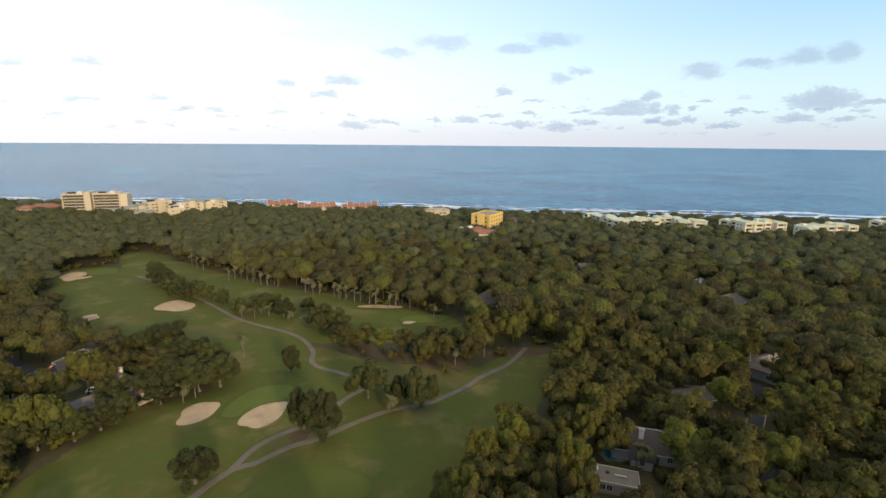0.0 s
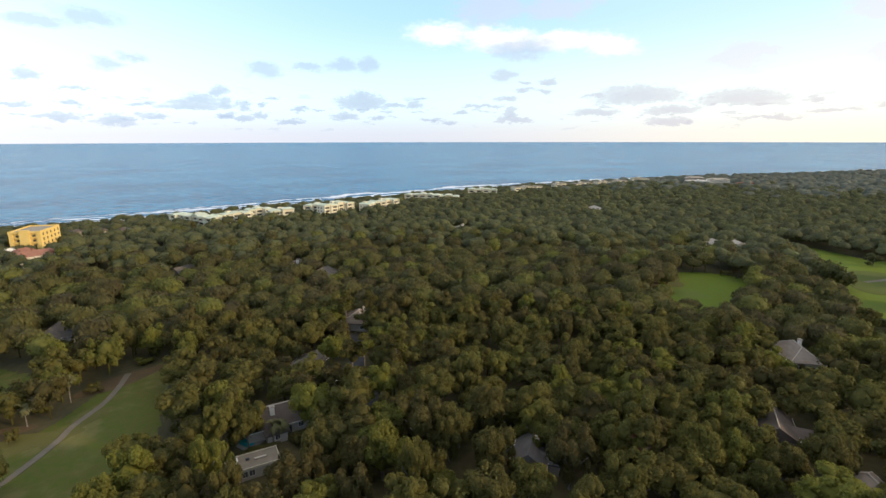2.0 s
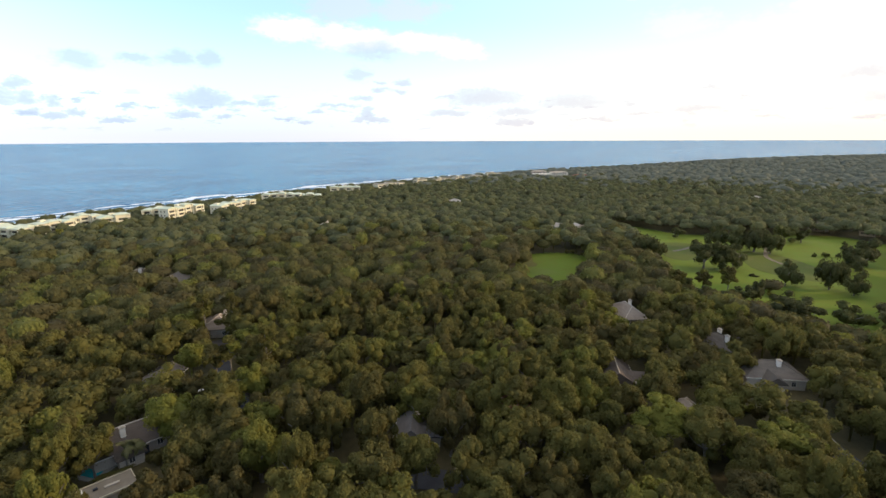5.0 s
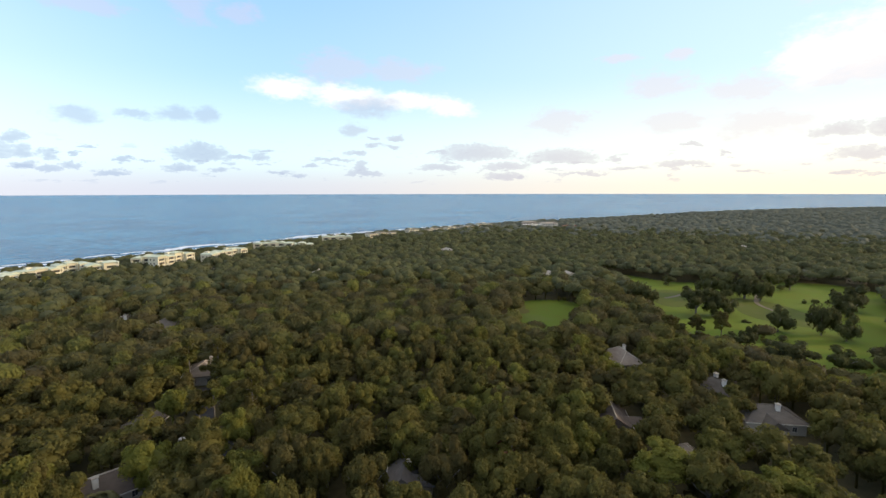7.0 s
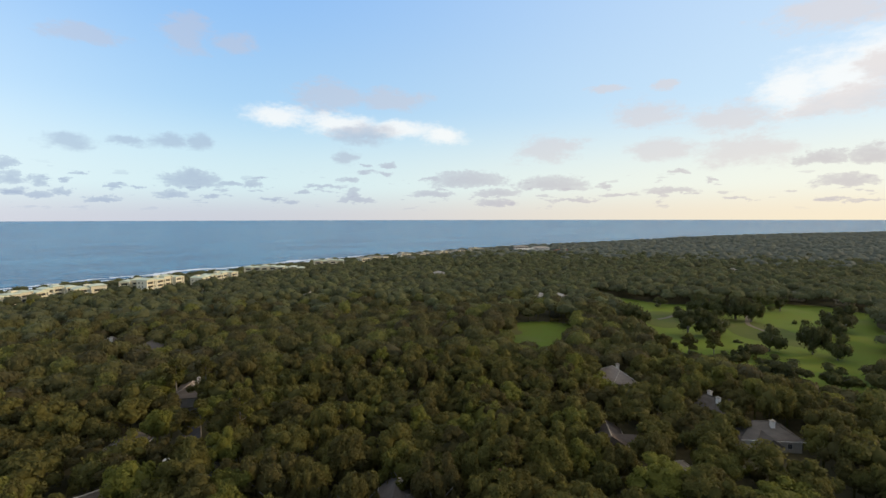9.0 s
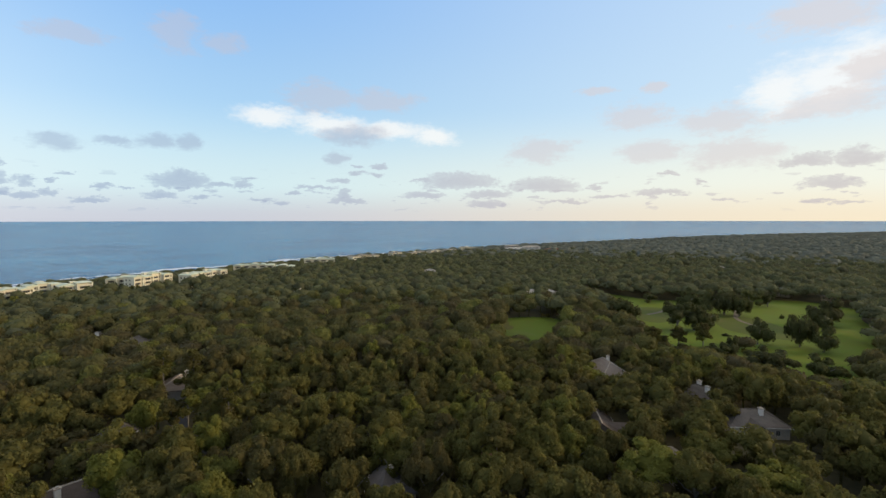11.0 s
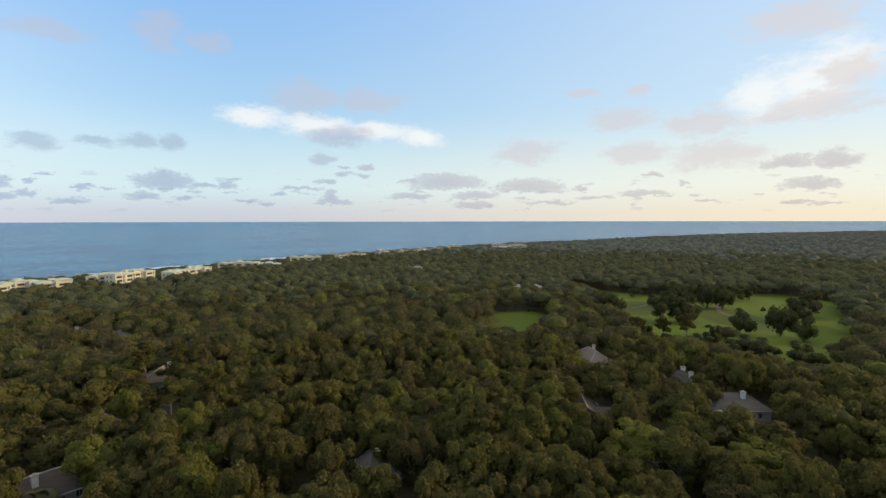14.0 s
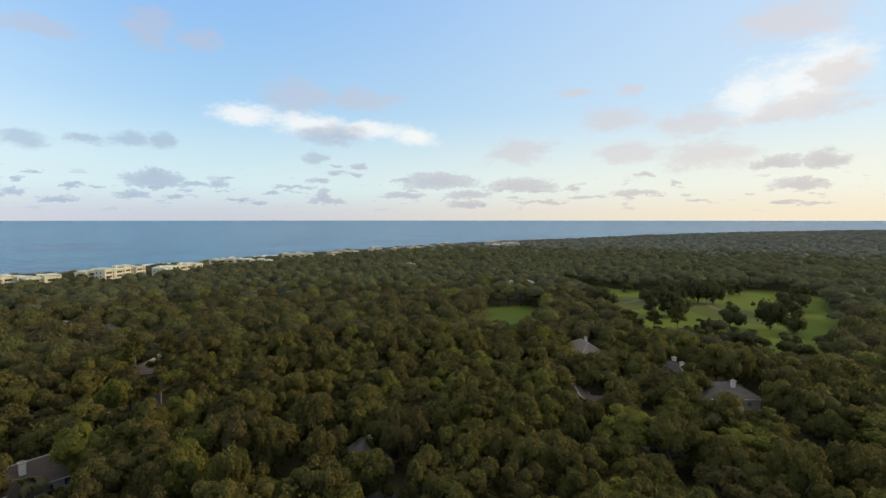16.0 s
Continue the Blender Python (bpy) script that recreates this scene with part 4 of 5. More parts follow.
# building plots by the sea
for x, y, r, ahead in ((-356, 463, 36, 10), (-296.0, 455.5, 34, 24), (-263.8, 487.8, 40, 20), (-192, 513, 17, 10), (-149, 493, 20, 10), (-107, 502, 18, 10), (-24.9, 470.3, 15, 20), (810.2, 246.9, 50, 40)):
    gap(x, y, r * 0.62, ahead * 0.45)


def blocked(px, py, margin, spots=None):
    f = open_ground(px, py) - margin
    for x, y, r in HOUSE_SPOTS if spots is None else spots:
        f = np.minimum(f, np.hypot(px - x, py - y) - r)
    for line, half in LANES:
        f = np.minimum(f, capsule_field(px, py, [[(x, y, half) for x, y in line]]))
    return f < 0


def scatter(x0, y0, x1, y1, step, seed):
    r = np.random.default_rng(seed)
    nx, ny = int((x1 - x0) / step), int((y1 - y0) / (step * 0.866))
    i, j = np.meshgrid(np.arange(nx), np.arange(ny), indexing="ij")
    px = x0 + (i + 0.5 * (j % 2)) * step + r.uniform(-0.33, 0.33, i.shape) * step
    py = y0 + j * step * 0.866 + r.uniform(-0.33, 0.33, i.shape) * step
    return px.ravel(), py.ravel()


def sight_cap(px, py):
    """Woods thin out and stay lower where the open turf begins beyond them."""
    px, py = np.asarray(px, float), np.asarray(py, float)
    d, cap = np.maximum(np.hypot(px, py), 1), np.full(np.shape(px), 99.0)
    for e in range(6, 40, 6):
        beyond = open_ground(px * (1 + e / d), py * (1 + e / d)) < -4
        cap = np.minimum(cap, np.where(beyond, 66 * (e + 9) / (d + e + 9), 99.0))
    return np.maximum(cap, np.where(px > 150, 8.0, 9.5))


def in_view(px, py):
    turn = np.degrees(np.arctan2(px, py))
    return (turn > -52) & (turn < 122)


# the nearest trees, each a thing of its own
OAKS = []
FAR_OAKS = [arrays_mesh("crown", *clumped_crown(rng, 12, 1, 1100, 0.062, 0.10), M_LEAF, None, True) for k in range(5)]
for k in range(10):
    v, f = clumped_crown(rng, 24 + k % 5, 1, 3200, 0.040, 0.16)
    OAKS.append(arrays_mesh("crown", v, f, M_LEAF, smooth=True))


def darker(crowns):
    made = []
    for mesh in crowns:
        m = mesh.copy()
        m.materials[0] = M_GOLFOAK
        made.append(m)
    return made


GOLF_OAKS, FAR_GOLF_OAKS = darker(OAKS[:6]), darker(FAR_OAKS)


def trunk_mesh(seed):
    r = random.Random(seed)
    bm = bmesh.new()
    bend = [r.uniform(-0.05, 0.05) for _ in range(4)]
    top = (bend[0], bend[1], 0.62)
    tube(bm, [(0, 0, -0.02), (bend[2] * 0.6, bend[3] * 0.6, 0.28), top], [0.042, 0.030, 0.022], 7)
    for q in range(5):
        a = q * 1.26 + r.uniform(-0.3, 0.3)
        tube(bm, [(bend[2] * 0.6, bend[3] * 0.6, 0.26 + 0.05 * q), (0.16 * math.cos(a), 0.16 * math.sin(a), 0.46), (0.32 * math.cos(a), 0.32 * math.sin(a), 0.62)], [0.020, 0.014, 0.007], 5)
    mesh = bpy.data.meshes.new("trunk")
    bm.to_mesh(mesh)
    bm.free()
    mesh.materials.append(M_BARK)
    return mesh


TRUNKS = [trunk_mesh(k) for k in range(4)]
LABEL_OAK = "broad live oak with a dense olive-green lumpy crown"


def oak(x, y, radius, height, seed, label=LABEL_OAK, group="trees of the near woods", stem=0.30, crowns=OAKS):
    r = random.Random(seed)
    t = holder("tree", pose(x, y, 0, 0, 0, r.uniform(0, 360)), label, "tree", group)
    trunk = new("trunk", r.choice(TRUNKS))
    trunk.parent, trunk.scale = t, (radius * 2.1, radius * 2.1, height)
    crown = new("crown", r.choice(crowns))
    depth = height * (1 - stem)
    half = depth / 1.5
    crown.parent, crown.scale = t, (radius, radius * r.uniform(0.88, 1.1), half)
    crown.location = (0, 0, height - half)
    return t


px, py = scatter(-120, -120, 190, 190, 9.0, 11)
dist = np.hypot(px, py)
NEAR = 124.0
pick = (dist < NEAR) & (dist > 62) & in_view(px, py) & ~blocked(px, py, 1.5)
for k, (x, y, cap) in enumerate(zip(px[pick], py[pick], sight_cap(px[pick], py[pick]))):
    r = random.Random(k * 7 + 1)
    oak(x, y, r.triangular(3.6, 7.4, 5.6), min(r.triangular(9.0, 17.0, 13), cap), k, stem=r.uniform(0.15, 0.32))

LONE = [(-35, 111, 5.6, 15), (-41, 115, 4.0, 12.5), (-11, 127.5, 5.2, 13.5), (-18.5, 129.5, 3.8, 9), (-55, 146, 3.2, 10.5), (-27.2, 132, 6.6, 12), (-58, 93.5, 5.2, 9.5), (-55, 181.5, 6.5, 12), (-48, 181, 5, 11), (-130, 218, 6, 10), (-120, 215, 5.5, 10.5),
        (-138, 223, 6, 10), (-146, 231, 5.5, 9.5), (-155, 239, 6.5, 10), (-108, 209, 3.4, 9), (-96, 199, 4.0, 8), (-88, 202, 4.8, 9), (-76, 197, 4.5, 9), (-162, 246, 5.5, 10), (-78, 72, 5, 9), (-84, 207, 4, 8), (-68, 205, 3.5, 7), (-166, 252, 5, 10), (-92, 117, 5.5, 8.5), (-97, 108, 5, 8), (-86, 126, 4, 7), (-103, 104, 5, 9),
        (-91, 128, 5.5, 10.0), (-86, 131, 6.2, 12.0), (-79, 134, 6.5, 12.5), (-74, 137, 6.0, 11.5), (-96, 142, 6.0, 11.0), (-90, 148, 6.5, 12.0), (-81, 145, 5.5, 11.0), (-102, 137, 6.0, 11.0), (-109, 153, 6.5, 12.0), (-103, 159, 6.5, 12.0), (-98, 124, 5.5, 9.5), (-94, 113, 5.5, 9.5)]
for k, (x, y, r, h) in enumerate(LONE):
    oak(x, y, r, h, 500 + k, "round live oak standing alone on the golf course grass", "lone trees on the golf course", 0.20, GOLF_OAKS)
LONE_FAR = [(299, 33, 9.5, 14.6), (305, 41, 6.5, 10.5), (246, 28, 6.8, 13.1), (307, 47, 6.5, 11.3), (246, 15, 7.2, 6.1), (285, 4, 9.3, 17), (288, -4, 7.6, 15.1), (289, -9, 7.2, 15.1), (369, 24, 5.7, 8.0), (347, -1, 7.9, 16.7), (346, -10, 8.9, 16.6), (345, -21, 8.9, 17), (343, -29, 7.1, 14.5), (383, -39, 7.9, 13.3), (389, -49, 6.0, 10.8), (268, -31, 7.4, 13.8), (236, -18, 4.3, 11.1), (280, -19, 2.7, 2.2), (271, -48, 6.6, 16.8), (265, -56, 5.7, 13.2), (316, -65, 6.7, 13.6), (335, -71, 9.9, 17), (217, -46, 7.3, 10.5), (208, -30, 9.0, 12.6), (228, -28, 6.1, 9.4), (346, -51, 1.5, 3.4), (350, -57, 2.2, 3.4), (351, -63, 1.8, 3.4), (397, -73, 1.6, 2.9), (231, -13, 6.2, 7.2), (228, -1, 7.3, 6.5), (227, 8, 6.1, 9.9), (254, 21, 5.4, 7.8)]
for k, (x, y, r, h) in enumerate(LONE_FAR):
    oak(x, y, r, h, 700 + k, "dark spreading oak standing on the open golf course", "lone trees on the golf course", 0.14, FAR_GOLF_OAKS)


def joined_trees(name, px, py, shapes, radius, height, mat, seed, label, trunks=True, stem=0.3):
    """Many trees as one sheet of woodland."""
    r = np.random.default_rng(seed)
    vs, ts, fs, base = [], [], {3: [], 4: []}, 0
    stem_v = np.array([(0.30 * math.cos(a), 0.30 * math.sin(a), z) for z in (0, 1) for a in (0, 2.1, 4.2)])
    stem_f = np.array([(0, 1, 4, 3), (1, 2, 5, 4), (2, 0, 3, 5)])
    for x, y, cap in zip(px, py, sight_cap(px, py)):
        v, f = shapes[r.integers(len(shapes))]
        a, rad, h = r.uniform(0, 6.28), r.triangular(radius[0], sum(radius) / 2, radius[1]), r.triangular(height[0], sum(height) / 2, height[1]) * np.interp(coast(x) - y, [40, 140], [0.72, 1])
        h = min(h, cap)
        rad = min(rad, 0.62 * h) if cap < 20 else rad
        half = h * (1 - stem) / 1.5
        c, s = math.cos(a) * rad, math.sin(a) * rad
        tint = r.random()
        w = np.column_stack([v[:, 0] * c - v[:, 1] * s + x, v[:, 0] * s + v[:, 1] * c + y, v[:, 2] * half + h - half])
        vs.append(w)
        ts.append(np.full(len(w), tint))
        for q in f:
            fs[q.shape[1]].append(q + base)
        base += len(w)
        if trunks:
            vs.append(stem_v * (1, 1, h * 0.6) + (x, y, 0))
            ts.append(np.full(6, tint))
            fs[4].append(stem_f + base)
            base += 6
    faces = [np.concatenate(q) for q in fs.values() if q]
    ob = new(name, arrays_mesh(name, np.concatenate(vs), faces, mat, np.concatenate(ts), True))
    return tagged(ob, label, "woodland", kind="stuff")


NEXT = [clumped_crown(rng, 11 + k % 4, 1, 760, 0.066, 0.17) for k in range(10)]
MID = []
for k in range(12):
    v, f = crown_shape(rng, 2, 12 + k % 5, 0.32, 260, 0.09, low=-0.35)
    MID.append((fitted(v), f))
LOW = [clumped_crown(rng, 4, 1, 150, 0.10, 0.12) for k in range(6)]
FARTREE = []
for k in range(12):
    v, f = crown_shape(rng, 2, 8 + k % 4, 0.28, 60, 0.12, low=-0.25)
    FARTREE.append((fitted(v * (1 + rng.uniform(-0.06, 0.06, (len(v), 1)))), f))
DOME = []
for k in range(8):
    v, f = crown_shape(rng, 2, 7, 0.5, 0, 0.1, low=-0.2)
    DOME.append((fitted(v * (1 + rng.uniform(-0.12, 0.12, (len(v), 1)))), f))
inland = lambda x, y, m: y < coast(x) - m
px, py = scatter(-520, -260, 460, 620, 8.8, 21)
dist = np.hypot(px, py)
base_ok = ~blocked(px, py, 1.5) & inland(px, py, 48) & in_view(px, py)
soft = dist + np.random.default_rng(3).uniform(-45, 45, dist.shape)      # no hard line between the stands
pick = base_ok & (dist >= NEAR) & (dist < 192)
joined_trees("woodland", px[pick], py[pick], NEXT, (3.8, 7.2), (8.0, 16.0), M_WOODS, 31, "closed canopy of olive-green live oaks")
pick = base_ok & (dist >= 192) & (soft < 320)
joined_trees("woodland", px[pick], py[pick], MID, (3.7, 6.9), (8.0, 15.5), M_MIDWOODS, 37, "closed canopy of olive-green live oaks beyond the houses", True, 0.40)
px, py = scatter(-180, -160, 320, 330, 4.2, 27)
pick = blocked(px, py, 0.5) & ~blocked(px, py, 1.5, CORES) & in_view(px, py) & (np.hypot(px, py) > 62)
px, py = px[pick], py[pick]
ex, ey = scatter(-240, -160, 330, 330, 4.4, 28)
rim = open_ground(ex, ey)
edge = (np.random.default_rng(9).random(len(ex)) < 0.45) & (rim > 1.2) & (rim < 6.5) & ~blocked(ex, ey, 1.0) & in_view(ex, ey) & (np.hypot(ex, ey) > 62)
px, py, pick = np.append(px, ex[edge]), np.append(py, ey[edge]), slice(None)
joined_trees("undergrowth", px[pick], py[pick], LOW, (1.2, 3.4), (1.5, 5.0), M_WOODS, 36, "low shrubs and young trees round the houses", False, 0.05)
px, py = scatter(-700, -560, 1000, 640, 9.2, 22)
dist = np.hypot(px, py)
soft = dist + np.random.default_rng(4).uniform(-45, 45, dist.shape)
pick = ~blocked(px, py, 1.5) & inland(px, py, 46) & in_view(px, py) & (soft >= 320) & (dist + 2.4 * (soft - dist) < 760)
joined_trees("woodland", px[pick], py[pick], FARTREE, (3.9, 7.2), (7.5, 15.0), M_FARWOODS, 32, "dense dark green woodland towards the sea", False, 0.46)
px, py = scatter(-1200, -1700, 2600, 700, 15.0, 23)
dist = np.hypot(px, py)
soft = dist + np.random.default_rng(5).uniform(-110, 110, dist.shape)
pick = ~blocked(px, py, 1.5) & inland(px, py, 48) & in_view(px, py) & (soft >= 760) & (dist < 1500)
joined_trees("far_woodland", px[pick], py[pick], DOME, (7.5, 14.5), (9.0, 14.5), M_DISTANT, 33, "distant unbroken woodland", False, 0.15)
px, py = scatter(0, -2400, 3000, 500, 25.0, 24)
dist = np.hypot(px, py)
pick = inland(px, py, 40) & in_view(px, py) & (dist >= 1500) & (dist < 2950)
joined_trees("far_woodland", px[pick], py[pick], DOME, (15, 22), (9.0, 14.0), M_DISTANT, 34, "haze-tinted woodland reaching to the horizon", False, 0.1)
px, py = scatter(-210, -210, 210, 210, 9.2, 26)
dist = np.hypot(px, py)
out = ~blocked(px, py, 1.5) & (~in_view(px, py) | (dist < 62))
pick = out & (dist < 72)
joined_trees("woodland", px[pick], py[pick], MID, (4.0, 8.0), (8.0, 14.5), M_WOODS, 38, "closed canopy of live oaks round a small clearing")
pick = out & (dist >= 72) & (dist < 205)
joined_trees("woodland", px[pick], py[pick], FARTREE, (4.4, 8.6), (8.0, 14.5), M_WOODS, 39, "woodland of live oaks round the golf resort", False)
px, py = scatter(-420, -420, 420, 420, 15.0, 25)
dist = np.hypot(px, py)
pick = ~blocked(px, py, 1.5) & ~in_view(px, py) & (dist >= 205) & inland(px, py, 48)
joined_trees("woodland", px[pick], py[pick], DOME, (7.5, 10.5), (9.5, 14.0), M_WOODS, 35, "woodland round the houses behind", False, 0.15)

# ---- palms ----


def frond_mesh():
    bm = bmesh.new()
    rows = []
    for k in range(6):
        f = k / 5
        w = 0.28 * math.sin(math.pi * (0.15 + 0.8 * f)) + 0.02
        x, z = 1.9 * f, 0.55 * math.sin(f * 2.2) - 0.85 * f * f
        rows.append((bm.verts.new((x, -w, z - 0.12)), bm.verts.new((x, 0, z)), bm.verts.new((x, w, z - 0.12))))
    for a, b in zip(rows, rows[1:]):
        bm.faces.new((a[0], b[0], b[1], a[1]))
        bm.faces.new((a[1], b[1], b[2], a[2]))
    mesh = bpy.data.meshes.new("frond")
    bm.to_mesh(mesh)
    bm.free()
    mesh.materials.append(M_PALM)
    return mesh


FROND = frond_mesh()


def palm(x, y, height, seed):
    r = random.Random(seed)
    height = height * 0.78
    p = holder("palm_tree", pose(x, y, 0, 0, 0, r.uniform(0, 360)), "tall sabal palm with a pale trunk and drooping fronds", "palm tree", "palms along the fairway")
    bm = bmesh.new()
    lean = r.uniform(-0.4, 0.4)
    tube(bm, [(0, 0, -0.1), (lean * 0.3, 0, height * 0.5), (lean, 0, height)], [0.20, 0.14, 0.16], 7)
    part("trunk", bm, M_BARK, p)
    for k in range(26):
        f = new("frond", FROND)
        f.parent = p
        f.matrix_basis = pose(lean, 0, height, 0, -60 + 120 * ((k * 0.618) % 1), k * 137.5) @ Matrix.Scale(r.uniform(1.0, 1.3), 4)
    return p


PALMS = [(-130, 259, 9), (-126, 258, 8), (-119, 258, 9), (-114, 254, 8), (-108, 250, 9), (-104, 249, 8), (-98, 248, 9), (-81, 241, 9), (-76, 238, 8), (-72, 238, 10), (-63, 230, 9), (-60, 228, 8), (-57, 229, 9), (-52, 226, 8), (-44, 222, 10), (-41, 222, 9), (-34, 221, 9), (-31, 220, 8), (-12, 203, 8), (-24, 217, 8),
         (-94, 196, 6), (-88, 195, 5.5), (-83, 198, 6), (-99, 203, 6), (-72, 192, 5), (-64, 188, 5), (-75, 156, 10), (-80, 127, 6), (-78, 130, 7), (-82, 131, 6), (37.4, 109, 7.5), (41.4, 112.5, 7), (41, 104.3, 6.5), (43, 104.2, 6), (-20, 125, 5), (-13, 126, 5), (8, 163, 8), (-2, 156, 7), (-150, 270, 9), (-157, 276, 9), (-164, 283, 8)]
for k, (x, y, h) in enumerate(PALMS):
    if k < 20:      # the row stands clear of the woods on the mown edge
        edge_in = 0.958 + 0.004 * (k * 7 % 8)
        x, y = x * edge_in, y * edge_in
    palm(x, y, h, 900 + k)
    if k < 20 and k % 3:
        palm(x + 2.2 + 0.3 * (k % 4), y + 1.5 + 0.8 * (k % 3), h * (0.7 + 0.1 * (k % 3)), 960 + k)


def pine(x, y, height, seed):
    r = random.Random(seed)
    p = holder("tree", pose(x, y, 0, 0, 0, r.uniform(0, 360)), "slender pine with a bare trunk and open crown", "tree", "pines in the woods")
    bm = bmesh.new()
    tube(bm, [(0, 0, -0.1), (0.15, 0.1, height * 0.5), (0, 0, height * 0.96)], [0.26, 0.2, 0.08], 7)
    for k in range(9):
        a, z = k * 2.4, height * (0.55 + 0.045 * k)
        tube(bm, [(0.1, 0.05, z - 0.5), (1.8 * math.cos(a), 1.8 * math.sin(a), z + 0.3)], [0.07, 0.03], 4)
    part("trunk", bm, M_BARK, p)
    for k in range(7):
        a = k * 2.4
        c = new("crown", OAKS[r.randrange(len(OAKS))])
        c.parent, s = p, r.uniform(1.5, 2.3)
        d = 1.9 if k < 6 else 0
        c.location, c.scale = (d * math.cos(a), d * math.sin(a), height * (0.62 + 0.05 * k)), (s, s, s * 0.9)
    return p


for k, (x, y, h) in enumerate([(80.9, 106.0, 19), (74.2, 112.6, 17), (90.5, 147.8, 19), (98.1, 144.0, 18), (227.6, -7.1, 16), (223.7, 2.4, 15), (217.9, 11.8, 15), (71.4, 115.5, 15), (91.1, 34.5, 17)]):
    pine(x, y, h, 1200 + k)

# ---- houses ----
ROOFS = {"tan": M_TANROOF, "grey": M_GREYROOF, "brown": M_BROWNROOF, "slate": M_SLATE, "terracotta": M_TERRACOTTA, "white": M_WHITE, "stucco": M_STUCCO, "mint": M_MINT}
WALLS = {"stucco": M_STUCCO, "white": M_WHITE, "cream": M_CREAM, "yellow": M_YELLOW}


def roof_shape(w, d, z, rise, kind, eave=0.6, thick=0.28):
    """A hipped or gabled roof with a fascia, over a plan w by d."""
    bm = bmesh.new()
    a, b = w / 2 + eave, d / 2 + eave
    r = max(a - b, a * 0.12) if kind == "hip" else a
    low = [bm.verts.new((sx * a, sy * b, z - thick)) for sx, sy in ((-1, -1), (1, -1), (1, 1), (-1, 1))]
    rim = [bm.verts.new((sx * a, sy * b, z)) for sx, sy in ((-1, -1), (1, -1), (1, 1), (-1, 1))]
    p, q = bm.verts.new((-r, 0, z + rise)), bm.verts.new((r, 0, z + rise))
    bm.faces.new(low[::-1])
    for k in range(4):
        bm.faces.new((low[k], low[(k + 1) % 4], rim[(k + 1) % 4], rim[k]))
    bm.faces.new((rim[0], rim[1], q, p))
    bm.faces.new((rim[2], rim[3], p, q))
    bm.faces.new((rim[1], rim[2], q))
    bm.faces.new((rim[3], rim[0], p))
    return bm


def window_mesh(w, h):
    mesh = bpy.data.meshes.new("window")
    boxes((-w / 2, -0.05, 0, -w / 2 + 0.09, 0.06, h), (w / 2 - 0.09, -0.05, 0, w / 2, 0.06, h), (-w / 2, -0.05, h - 0.09, w / 2, 0.06, h), (-w / 2, -0.07, 0, w / 2, 0.06, 0.09), (-0.03, -0.04, 0.09, 0.03, 0.04, h - 0.09)).to_mesh(mesh)
    mesh.materials.append(M_WHITE)
    pane = bpy.data.meshes.new("pane")
    boxes((-w / 2 + 0.09, -0.01, 0.09, w / 2 - 0.09, 0.02, h - 0.09)).to_mesh(pane)
    pane.materials.append(M_GLASS)
    return mesh, pane


WINDOW = window_mesh(1.3, 1.5)


